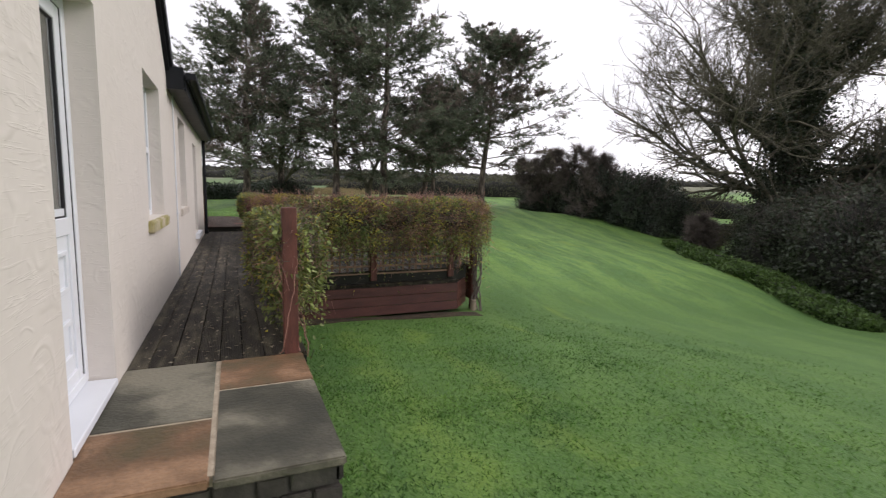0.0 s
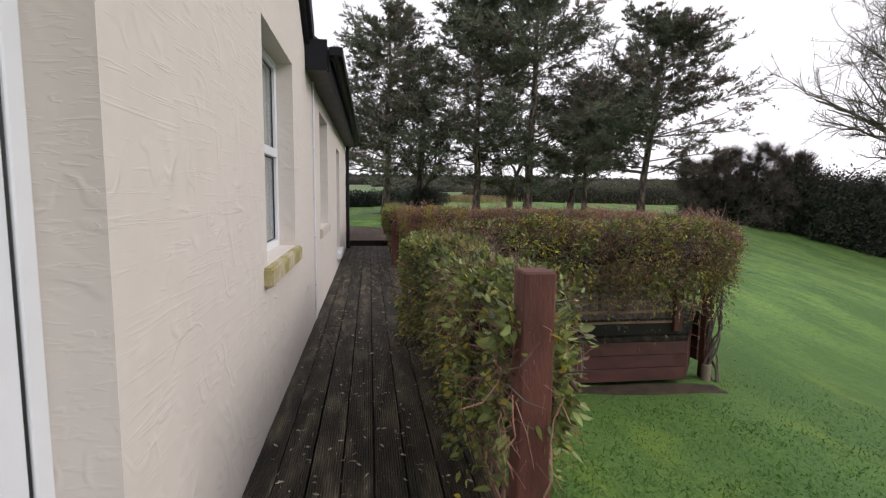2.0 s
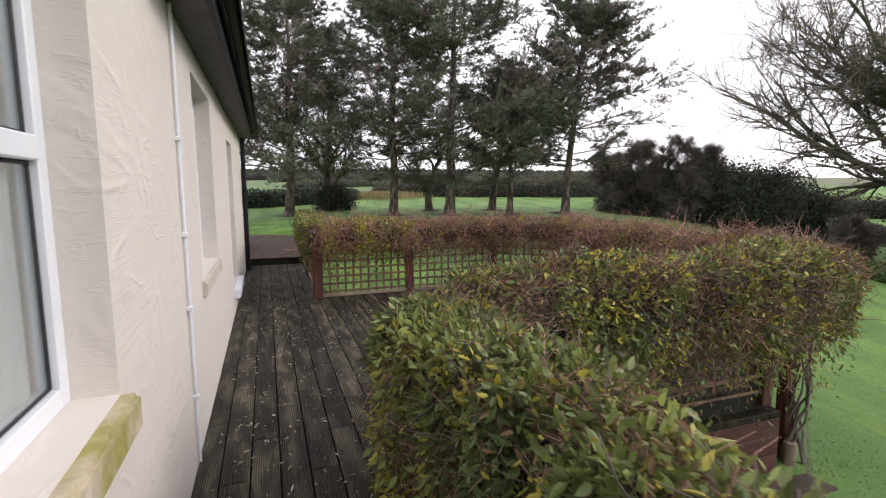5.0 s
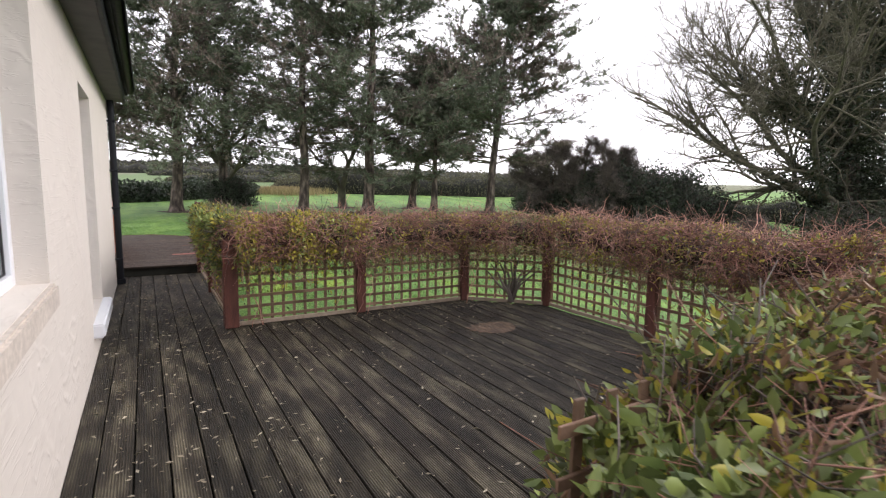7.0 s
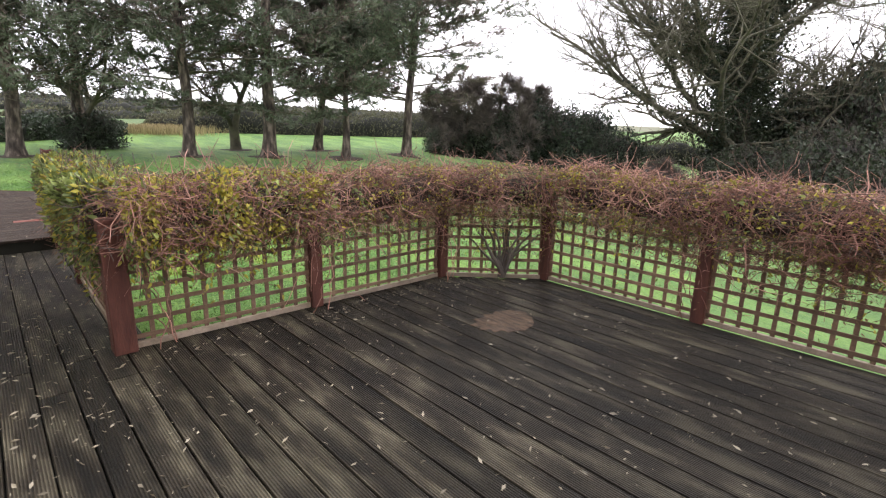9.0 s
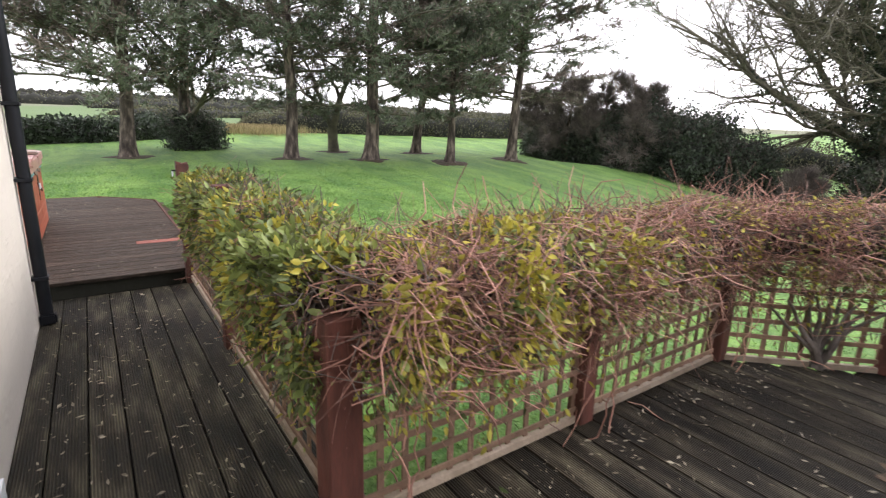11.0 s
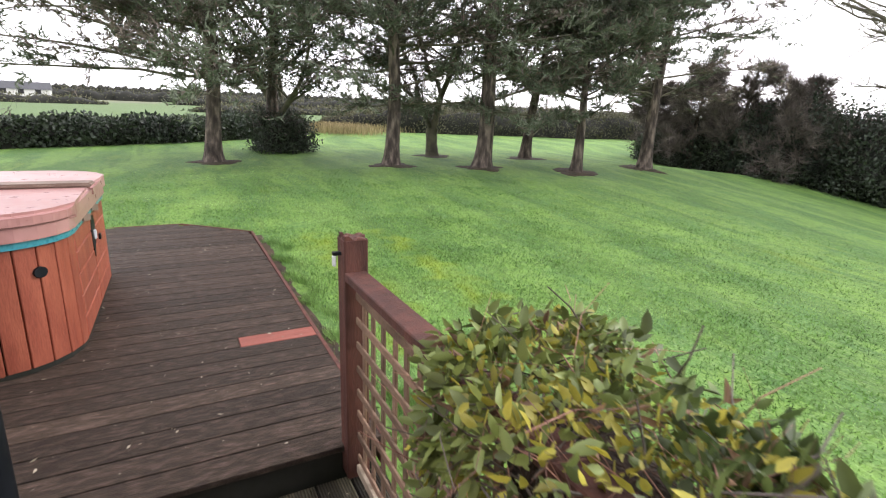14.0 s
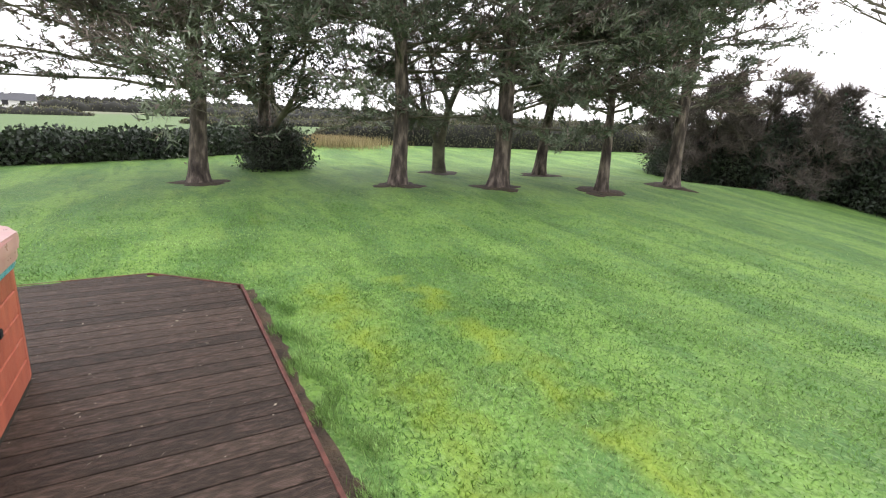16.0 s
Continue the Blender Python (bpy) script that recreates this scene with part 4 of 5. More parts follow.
part("shell_rim", prism(rounded(TX + 0.022, TY + 0.022, TR), 0.785, 0.86), M_TEAL, tub, "teal acrylic shell rim")
part("cover_skirt", prism(rounded(TX + 0.035, TY + 0.035, TR), 0.83, 0.91), M_COVER, tub, "maroon vinyl cover skirt")


def cover_half(y0, y1, name):
    pts = [p for p in rounded(TX + 0.05, TY + 0.05, TR) if (p[1] > 0) == (y0 >= 0)]
    pts = sorted(pts, key=lambda p: math.atan2(p[1] - (y0 + y1) / 2, p[0]))
    edge = 0.012 if y0 >= 0 else -0.012
    pts += [(-TX - 0.05, edge), (TX + 0.05, edge)]
    pts = sorted(pts, key=lambda p: math.atan2(p[1] - (y0 + y1) / 2, p[0]))
    bm = prism(pts, 0.90, 1.00)
    bmesh.ops.bevel(bm, geom=[e for e in bm.edges], offset=0.025, segments=3, affect="EDGES", clamp_overlap=True)
    return part(name, bm, M_COVER, tub, "faded maroon vinyl cover half")


cover_half(0, TY, "cover_half")
cover_half(-TY, 0, "cover_half")
part("fold_strap", box(-TX - 0.04, TX + 0.06, -0.10, 0.09, 1.0, 1.035, 0.012), M_STRAP, tub, "brown folded vinyl strap")
for y0, y1 in ((0.0, 0.30), (-0.42, -0.12)):
    part("strap_flap", prism([(y0, 0.86), (y1, 0.80), (y1, 0.75), (y0, 0.80)], TX + 0.02, TX + 0.034, "x"), M_STRAP, tub, "brown vinyl flap of the cover")
# no hole is cut: a black plate gives the opening's shade by colour
part("recess", prism([(-0.05, 0.52), (0.0, 0.42), (0.04, 0.50), (0.11, 0.54), (0.13, 0.66), (0.09, 0.75), (0.0, 0.76), (-0.05, 0.68)], TX + 0.005, TX + 0.018, "x"), M_BLACK, tub, "flat black plate for the shaded opening beside the cover lifter")
part("buckle", box(TX + 0.018, TX + 0.035, 0.0, 0.05, 0.56, 0.64, 0.008), M_PVC, tub, "grey metal lifter joint")
knob = part("drain_cap", prism([(0.035 * math.cos(a), 0.035 * math.sin(a)) for a in np.linspace(0, 2 * np.pi, 14, endpoint=False)], 0, 0.02), M_BLACK, tub, "round black vent cap")
knob.location, knob.rotation_euler = (TX - 0.12, -TY + 0.12, 0.62), (radians(90), 0, radians(45))
part("step_light", box(TX + 0.015, TX + 0.03, 0.25, 0.30, 0.5, 0.55, 0.004), M_BLACK, tub)

tub.scale = (1, 1, 0.90)

# ---- the climbing hedge on the trellis ----
def hedge(name, path, half, z0, z1, leaves, twigs, tones, label, hang=0.15, size=0.042, shade=True):
    """A honeysuckle hedge along a path: strands of twig and leaves, thickest at its skin. tones: shares of green, yellow and brown leaves."""
    path = np.array(path, float)
    seg = np.linalg.norm(np.diff(path, axis=0), axis=1)
    cum = np.concatenate([[0], np.cumsum(seg)])
    total = cum[-1]
    ox, oy = path.mean(0)
    thing = empty(name, (ox, oy, 0), label, "hedge", "honeysuckle hedge round the deck")
    off = np.array([ox, oy, 0])
    ph = rng.uniform(0, 6, 6)

    def spot(n, skin):
        # most of the growth sits in clumps
        k = max(6, int(total * 26))
        cs, ca0 = rng.uniform(-0.08, total + 0.08, k), rng.uniform(0, 2 * np.pi, k)
        pick = rng.integers(0, k, n)
        loose = rng.random(n) < 0.38
        s = np.where(loose, rng.uniform(-0.06, total + 0.06, n), cs[pick] + rng.normal(size=n) * 0.045)
        s = np.where((s < 0) | (s > total), rng.uniform(0, total, n), s)
        x, y = np.interp(s, cum, path[:, 0]), np.interp(s, cum, path[:, 1])
        i = np.clip(np.searchsorted(cum, s) - 1, 0, len(seg) - 1)
        t = (path[i + 1] - path[i]) / seg[i][:, None]
        lump = 1 + 0.13 * np.sin(s * 3.1 + ph[0]) + 0.10 * np.sin(s * 7.7 + ph[1]) + 0.07 * np.sin(s * 15 + ph[2])
        a = np.where(loose, rng.uniform(0, 2 * np.pi, n), ca0[pick] + rng.normal(size=n) * 0.20)
        lump = lump * np.where(loose, 1.0, 0.90 + 0.22 * ((pick * 0.618) % 1.0))
        rr = np.where(rng.random(n) < skin, rng.uniform(0.82, 1.06, n), np.sqrt(rng.uniform(0, 1, n)))
        ca, sa = np.cos(a), np.sin(a)
        sq = 1 / np.maximum(np.abs(ca), np.abs(sa)) ** 0.65
        u, w = ca * sq * rr * lump, sa * sq * rr
        mid, hz = (z0 + z1) / 2, (z1 - z0) / 2
        drop = np.where(w < 0, rng.exponential(hang, n) * (rng.random(n) < 0.5), 0)
        z = mid + w * hz * (1 + 0.10 * np.sin(s * 4.3 + ph[3]) * (w > 0)) - drop
        c = np.stack([x - t[:, 1] * u * half, y + t[:, 0] * u * half, z], 1)
        out = np.stack([-t[:, 1] * u, t[:, 0] * u, w * 0.9], 1)
        return c, out, t

    # opaque tube added in the middle: stops see-through light, shade in its colour
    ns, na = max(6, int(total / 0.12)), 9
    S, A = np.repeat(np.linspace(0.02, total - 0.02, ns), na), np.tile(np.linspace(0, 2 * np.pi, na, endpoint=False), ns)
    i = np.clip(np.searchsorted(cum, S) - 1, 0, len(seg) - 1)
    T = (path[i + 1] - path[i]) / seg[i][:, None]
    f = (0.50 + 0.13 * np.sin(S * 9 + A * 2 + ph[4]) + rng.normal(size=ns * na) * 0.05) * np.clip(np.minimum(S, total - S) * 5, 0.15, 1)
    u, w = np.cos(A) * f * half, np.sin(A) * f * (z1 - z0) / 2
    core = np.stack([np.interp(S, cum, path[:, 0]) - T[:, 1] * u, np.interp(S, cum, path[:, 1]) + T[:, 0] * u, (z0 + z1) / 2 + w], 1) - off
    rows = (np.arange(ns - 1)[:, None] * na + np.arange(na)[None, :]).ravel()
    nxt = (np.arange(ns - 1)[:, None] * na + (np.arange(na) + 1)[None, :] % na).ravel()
    put_mesh("core", mesh_from("core", core, np.stack([rows, nxt, nxt + na, rows + na], 1), M_HEDGECORE), thing, "dark solid core with the hedge's inner shade in its colour", "stuff")
    lush = leaves / twigs > 1.8
    leaves = int(leaves * (1.45 if lush else 1.2))
    twigs = int(twigs * (0.55 if lush else 0.55))
    c, out, t = spot(twigs, 0.35 if lush else 0.72)
    h = unit(twigs) + np.concatenate([t, np.zeros((twigs, 1))], 1) * rng.normal(size=(twigs, 1)) * 0.9
    norm = out / np.maximum(np.linalg.norm(out, axis=1, keepdims=True), 1e-6)
    h -= norm * (h * norm).sum(1, keepdims=True) * rng.uniform(0.3, 1.0, (twigs, 1))
    p, r = grow(c - off, h, rng.uniform(0.10, 0.38, twigs) * (0.65 if lush else 0.9), (0.0013 + 0.0034 * rng.random(twigs) ** 1.6) * (0.6 if lush else 1.0), 2 if lush else 3, 0.40, -0.10, 0.55)
    put_mesh("stem_tangle", mesh_from("stem_tangle", *branch_rods(p, r), M_TWIG), thing, "tangle of dry pinkish-brown stems", "stuff")
    n2 = twigs // (2 if lush else 5)
    c, out, t = spot(n2, 0.0)
    p, r = grow(c - off, unit(n2) + np.concatenate([t, np.zeros((n2, 1))], 1) * rng.normal(size=(n2, 1)), rng.uniform(0.12, 0.25, n2), rng.uniform(0.002, 0.004, n2), 2, 0.3, 0, 0.6)
    put_mesh("old_wood", mesh_from("old_wood", *branch_rods(p, r, 3), M_TWIGDARK), thing, "dark old stems inside", "stuff")
    for share, material, word in zip(tones, (M_LEAF, M_LEAFY, M_LEAFB), ("leaf_mass", "yellow_leaf_mass", "withered_leaf_mass")):
        n = int(leaves * share)
        if n < 10:
            continue
        c, out, t = spot(n, 0.72)
        clump = rng.normal(size=(n, 3)) * 0.012
        d = out * 0.7 + unit(n) * 0.8 + np.array([0, 0, -0.25])
        v, f = ovals(c + clump - off, d, rng.uniform(0.45, 1.35, n) * size * (1.0 if word == "leaf_mass" else 0.85), 0.50 if word != "withered_leaf_mass" else 0.34, 0.16 if word != "withered_leaf_mass" else 0.5)
        put_mesh(word, mesh_from(word, v, f, material), thing, "", "stuff")
    return thing


hedge("hedge", [(0.05, 0.48), (0.07, 3.30)], 0.23, 0.42, 0.99, 20000, 5200, (0.80, 0.08, 0.12), "green-leaved honeysuckle hedge over the walkway trellis", 0.14, 0.045)
hedge("hedge", [(-0.05, -0.02), (-0.02, 0.40)], 0.14, 0.60, 0.98, 800, 420, (0.80, 0.12, 0.08), "leafy honeysuckle tangled round the corner post", 0.10, 0.052)
hedge("hedge", [(0.25, 3.40), (3.30, 3.48)], 0.25, 0.48, 1.10, 20000, 9500, (0.46, 0.20, 0.34), "thick mixed green and brown honeysuckle hedge on the near trellis", 0.12, 0.042)
hedge("hedge", [(0.0, 2.85), (0.04, 3.45), (0.70, 3.56)], 0.27, 0.12, 0.93, 8500, 2400, (0.70, 0.18, 0.12), "leafy honeysuckle hedge spilling over the deck corner", 0.2, 0.048)
hedge("hedge", [(3.25, 3.55), (3.50, 4.35)], 0.27, 0.42, 1.08, 4000, 2500, (0.32, 0.30, 0.38), "browning honeysuckle hedge at the deck corner", 0.2, 0.04)
hedge("hedge", [(3.44, 4.3), (3.44, 7.30)], 0.26, 0.64, 1.08, 9000, 9500, (0.15, 0.45, 0.40), "brown twiggy honeysuckle hedge with yellow leaves", 0.10, 0.036)
hedge("hedge", [(3.40, 7.30), (2.62, 8.12)], 0.25, 0.64, 1.07, 3000, 2900, (0.2, 0.35, 0.45), "bare brown honeysuckle hedge on the angled trellis", 0.12, 0.036)
hedge("hedge", [(2.65, 8.14), (1.25, 8.14)], 0.25, 0.64, 1.06, 3600, 5200, (0.15, 0.40, 0.45), "bare brown honeysuckle hedge along the deck", 0.10, 0.036)
hedge("hedge", [(1.25, 8.08), (-0.08, 8.04)], 0.32, 0.70, 1.08, 7600, 5200, (0.20, 0.60, 0.20), "honeysuckle hedge with yellow and green leaves", 0.08, 0.044)
hedge("hedge", [(-0.04, 8.05), (0.0, 9.0), (0.03, 10.62)], 0.24, 0.64, 1.08, 13500, 3200, (0.70, 0.23, 0.07), "green honeysuckle hedge over the walkway trellis", 0.07, 0.046)
climb = empty("climber", (3.40, 3.78, 0), "twisted bare climber stems rising beside the corner post", "climbing plant")
pieces = []
for k in range(9):
    a = rng.uniform(0, 6.28)
    z = np.linspace(-0.8, 0.62, 12)
    pts = np.stack([0.07 * np.cos(a + z * 4) + rng.normal(size=12) * 0.015 + 0.03 * k / 9, -0.07 + 0.05 * np.sin(a + z * 5) + rng.normal(size=12) * 0.015, z], 1)
    pieces.append(strand(pts, np.linspace(0.014, 0.006, 12), 5))
put_mesh("stem_tangle", mesh_from("stem_tangle", *join(pieces), M_TWIGDARK), climb, "", "stuff")
for px, py in ((1.25, 8.0), (2.62, 8.0), (3.0, 7.7), (0.1, 8.0), (3.28, 5.9), (3.28, 4.46), (-0.06, -0.06), (1.55, 3.55), (2.86, 3.55)):
    vine = empty("vine", (px, py, 0), "bare honeysuckle stem winding up a fence post", "climbing plant", "bare stems winding up the posts")
    pieces = []
    for k in range(4):
        a, z = rng.uniform(0, 6.28), np.linspace(0.0, 0.72, 12)
        rad = 0.075 + 0.02 * k
        pts = np.stack([rad * np.cos(a + z * 3.2), rad * np.sin(a + z * 3.2) * 0.9, z], 1) + rng.normal(size=(12, 3)) * 0.012
        pieces.append(strand(pts, np.linspace(0.0045, 0.0022, 12), 5))
    put_mesh("stem_tangle", mesh_from("stem_tangle", *join(pieces), M_TWIG), vine, "", "stuff")

gnarl = empty("climber", (3.02, 7.66, 0), "gnarled dark honeysuckle trunk spreading over the angled trellis", "climbing plant")
pieces = []
for k in range(9):
    t = np.linspace(0, 1, 10)
    aim = (k - 4) * 0.085
    pts = np.stack([aim * t ** 1.4 * 0.7 + 0.02 * np.sin(t * 9 + k), -aim * t ** 1.4 * 0.7 - 0.03 + 0.02 * np.cos(t * 8 + k), 0.02 + t * (0.52 + 0.03 * (k % 3)) - 0.10 * t * abs(aim) * 4], 1)
    pieces.append(strand(pts, np.linspace(0.026 if k % 2 else 0.018, 0.008, 10), 6))
put_mesh("stem_tangle", mesh_from("stem_tangle", *join(pieces), M_TWIGDARK), gnarl, "", "stuff")

# ---- trees ----
def conifer(x, y, height, seed, trunk_r=0.20, bare=2.2, reach=3.0, brown=0.15, label="tall dark conifer with layered needle boughs", lean=(0, 0), dense=1.0):
    global rng
    keep, rng = rng, np.random.default_rng(seed)
    z = float(level(np.array(x), np.array(y)))
    tree = empty("conifer", (x, y, z - 0.05), label, "tree", "conifers on the lawn")
    zz = np.concatenate([[0, 0.10, 0.28, 0.6], np.linspace(1.2, height, 11)])
    path = np.stack([zz * lean[0] + 0.05 * np.sin(zz * 1.3 + seed), zz * lean[1] + 0.05 * np.cos(zz + seed), zz], 1)
    rad = trunk_r * 0.82 * (1 - zz / height) ** 0.8 + 0.012
    rad[:4] *= (1.75, 1.42, 1.2, 1.06)
    put_mesh("trunk", mesh_from("trunk", *strand(path, rad, 12), M_BARK), tree, "rough grey-brown trunk")
    n = int(112 * dense)
    hz = bare + (height - 0.5 - bare) * rng.random(n) ** 0.80
    s = np.stack([np.interp(hz, zz, path[:, k]) for k in range(3)], 1)
    f = (hz - bare) / (height - bare)
    a = rng.uniform(0, 2 * np.pi, n)
    L = 1.25 * reach * (0.16 + 0.92 * (1 - f) ** 0.70) * np.clip(0.75 + 1.6 * f, 0, 1) * rng.uniform(0.55, 1.15, n)
    h = np.stack([np.cos(a), np.sin(a), 0.08 + 0.66 * f + rng.normal(size=n) * 0.16], 1)
    p, r = grow(s, h, L, 0.012 + 0.024 * (1 - f) * L / reach, 6, 0.085, 0.02, 0.3)
    pieces = [branch_rods(p, r, 4)]
    s2, h2, r2 = offshoots(p, r, 16, 0.62, 0.18, 1.0, 0.5)
    L2 = np.repeat(L, 16) * rng.uniform(0.12, 0.36, len(s2))
    h2[:, 2] = h2[:, 2] * 0.45 + 0.10
    p2, q2 = grow(s2, h2, L2, r2 * 0.6, 2, 0.16, 0.03, 0.4)
    pieces.append(branch_rods(p2, q2, 3))
    s3, h3, r3 = offshoots(p2, q2, 5, 0.5, 0.15, 1.0, 0.6)
    L3 = np.repeat(L2, 5) * rng.uniform(0.25, 0.5, len(s3))
    h3[:, 2] = h3[:, 2] * 0.5 + 0.08
    p3, q3 = grow(s3, h3, L3, r3 * 0.8, 2, 0.12, 0.04, 0.5)
    bald = np.repeat(rng.random(n) < 0.04 + 0.30 * brown * (1 - f), 80)
    pieces.append(branch_rods(p3[::5], q3[::5], 3))
    put_mesh("bough_mass", mesh_from("bough_mass", *join(pieces), M_BARK2), tree, "bare dark boughs", "stuff")
    each = 14
    s4, h4, _ = offshoots(p3[~bald], q3[~bald], each, 0.55, 0.0, 1.0)
    m = len(s4)
    v, _ = slivers(s4 + rng.normal(size=(m, 3)) * 0.018, h4 + np.array([0, 0, 0.10]), rng.uniform(0.08, 0.19, m), 0.26)
    v = v.reshape(m, 3, 3)
    dead = rng.random(n) < np.clip(brown * (1.9 - 1.6 * f), 0, 1)
    low = np.repeat(np.repeat(dead, 80)[~bald], each) ^ (rng.random(m) < 0.12)
    for word, material, pick in (("needle_mass", M_NEEDLE, ~low), ("brown_needle_mass", M_NEEDLEB, low)):
        w = v[pick].reshape(-1, 3)
        put_mesh(word, mesh_from(word, w, np.arange(len(w)).reshape(-1, 3), material), tree, "", "stuff")
    rng = keep
    ring(x, y, z)
    return tree


def ring(x, y, z, r=0.66):
    a = np.linspace(0, 2 * np.pi, 28, endpoint=False)
    wob = 1 + 0.16 * np.sin(a * 3 + x) + 0.10 * np.sin(a * 5 + y) + 0.07 * np.sin(a * 11 + x * 3)
    bm = bmesh.new()
    c = bm.verts.new((0, 0, 0.05))
    rows = []
    for k, (f, up) in enumerate(((0.5, 0.028), (0.85, 0.012), (1.0, -0.02))):
        rows.append([bm.verts.new((r * f * w * math.cos(t), r * f * w * math.sin(t), up + float(level(np.array(x + r * f * math.cos(t)), np.array(y + r * f * math.sin(t)))) - z)) for t, w in zip(a, wob)])
    for i in range(28):
        j = (i + 1) % 28
        bm.faces.new((c, rows[0][i], rows[0][j]))
        for k in (0, 1):
            bm.faces.new((rows[k][i], rows[k + 1][i], rows[k + 1][j], rows[k][j]))
    o = part("soil_ring", bm, M_SOIL, smooth=True)
    tagged(o, "ring of bare brown soil and litter round a tree", "soil", "soil rings", "stuff")
    o.location = (x, y, z)


def broadleaf(name, x, y, height, seed, radius, limbs, label, reach=0.5, material=M_BARK2, leaf=None, leaves=0, size=0.08, lean=(0, 0), counts=(7, 7, 5), low=0.3, flat=0.35, ivy=0, ivy_top=0.6, group="", twig=0.006, z=None, wander=0.16, fork=0.0, spray=0, thick=0.5):
    global rng
    keep, rng = rng, np.random.default_rng(seed)
    z = float(level(np.array(x), np.array(y))) if z is None else z
    tree = empty(name, (x, y, z - 0.05), label, "tree", group)
    zz = np.linspace(0, height * 0.8, 10)
    path = np.stack([zz * lean[0] + 0.1 * np.sin(zz + seed), zz * lean[1] + 0.1 * np.cos(zz * 0.8), zz], 1)
    rad = radius * (1 - zz / height) + 0.02
    rad[0] *= 1.4
    put_mesh("trunk", mesh_from("trunk", *strand(path, rad, 12), M_BARK if fork == 0 else M_BARK2), tree, "rough bark trunk")
    hz = height * (low + (0.8 - low) * rng.random(limbs) ** 0.9)
    s = np.stack([np.interp(hz, zz, path[:, k]) for k in range(3)], 1)
    a = np.arange(limbs) * 2.4 + rng.uniform(0, 0.8, limbs)
    f = hz / height
    h = np.stack([np.cos(a), np.sin(a), flat + 1.1 * f * f + rng.normal(size=limbs) * 0.12], 1)
    L = height * reach * (1.25 - 0.80 * f) * rng.uniform(0.7, 1.1, limbs)
    p, r = grow(s, h, L, np.interp(hz, zz, rad) * thick, 8, wander, 0.04, 0.25)
    pieces = [branch_rods(p, r, 6)]
    everything = [(p, r)]
    for depth, c in enumerate(counts):
        s, h, r0 = offshoots(p, r, c, 0.62, 0.2, 1.0, 0.6)
        L = np.repeat(L, c) * rng.uniform(0.28, 0.52, len(s))
        p, r = grow(s, h, L, np.maximum(r0, twig), 4 if depth < 1 else (3 if depth < 2 else 2), 0.2, 0.05, 0.35)
        pieces.append(branch_rods(p, r, 3))
        everything.append((p, r))
    put_mesh("branch_mass", mesh_from("branch_mass", *join(pieces), material), tree, "spreading branches and fine twigs", "stuff")
    if spray:
        s, h, _ = offshoots(p, r, spray, 0.55, 0.1, 1.0)
        m = len(s)
        h[:, 2] += 0.2
        first = slivers(s, h, rng.uniform(0.20, 0.65, m), 0.035)
        put_mesh("twig_mass", mesh_from("twig_mass", *first, material), tree, "haze of fine bare twigs", "stuff")
    if leaf and leaves:
        pick = rng.integers(0, len(p), leaves)
        k = rng.integers(0, p.shape[1], leaves)
        c = p[pick, k] + rng.normal(size=(leaves, 3)) * size * 1.6
        put_mesh("leaf_mass", mesh_from("leaf_mass", *blades(c, unit(leaves) + np.array([0, 0, -0.2]), rng.uniform(0.7, 1.3, leaves) * size, 0.6), leaf), tree, "", "stuff")
    if ivy:
        c1 = path[rng.integers(0, int(10 * ivy_top), ivy // 2)]
        t = rng.random(ivy // 2)[:, None]
        zpos = t[:, 0] * height * ivy_top
        c1 = np.stack([np.interp(zpos, zz, path[:, k]) for k in range(3)], 1) + unit(ivy // 2) * np.array([1, 1, 0.6]) * (radius * 1.5 + rng.exponential(0.45, (ivy // 2, 1)))
        lp, _ = everything[0]
        i, k = rng.integers(0, len(lp), ivy // 2), rng.integers(0, 5, ivy // 2)
        fr = rng.random(ivy // 2)[:, None]
        c2 = lp[i, k] * (1 - fr) + lp[i, k + 1] * fr + rng.normal(size=(ivy // 2, 3)) * 0.22
        c = np.concatenate([c1, c2])
        put_mesh("ivy", mesh_from("ivy", *blades(c, unit(len(c)), rng.uniform(0.08, 0.17, len(c)), 0.8), M_IVY), tree, "dark green ivy clothing the trunk and limbs", "stuff")
    rng = keep
    return tree


CONIFERS = (
    (0.28, 24.2, 9.7, 11, 0.23, 1.7, 4.1, 0.22, (0.02, 0.0)),
    (4.55, 22.5, 10.6, 12, 0.22, 1.7, 3.4, 0.15, (0.005, 0.0)),
    (6.75, 21.45, 11.6, 13, 0.25, 1.7, 4.3, 0.12, (0.035, 0.0)),
    (9.05, 20.33, 4.6, 14, 0.16, 1.3, 2.7, 0.10, (0.05, 0.0)),
    (11.95, 20.55, 9.2, 15, 0.21, 1.8, 3.6, 0.45, (0.10, 0.0)),
)
for x, y, height, seed, r, bare, reach, brown, lean in CONIFERS:
    conifer(x, y, height, seed, r, bare, reach, brown, lean=lean, dense=1.0 if height > 5 else 0.45, label="tall dark conifer with layered needle boughs" if height > 5 else "small spreading conifer with pale green tips")
conifer(9.8, 23.65, 6.6, 16, 0.20, 1.8, 2.6, 0.5, lean=(0.16, 0.0), dense=0.6, label="leaning conifer behind the others")
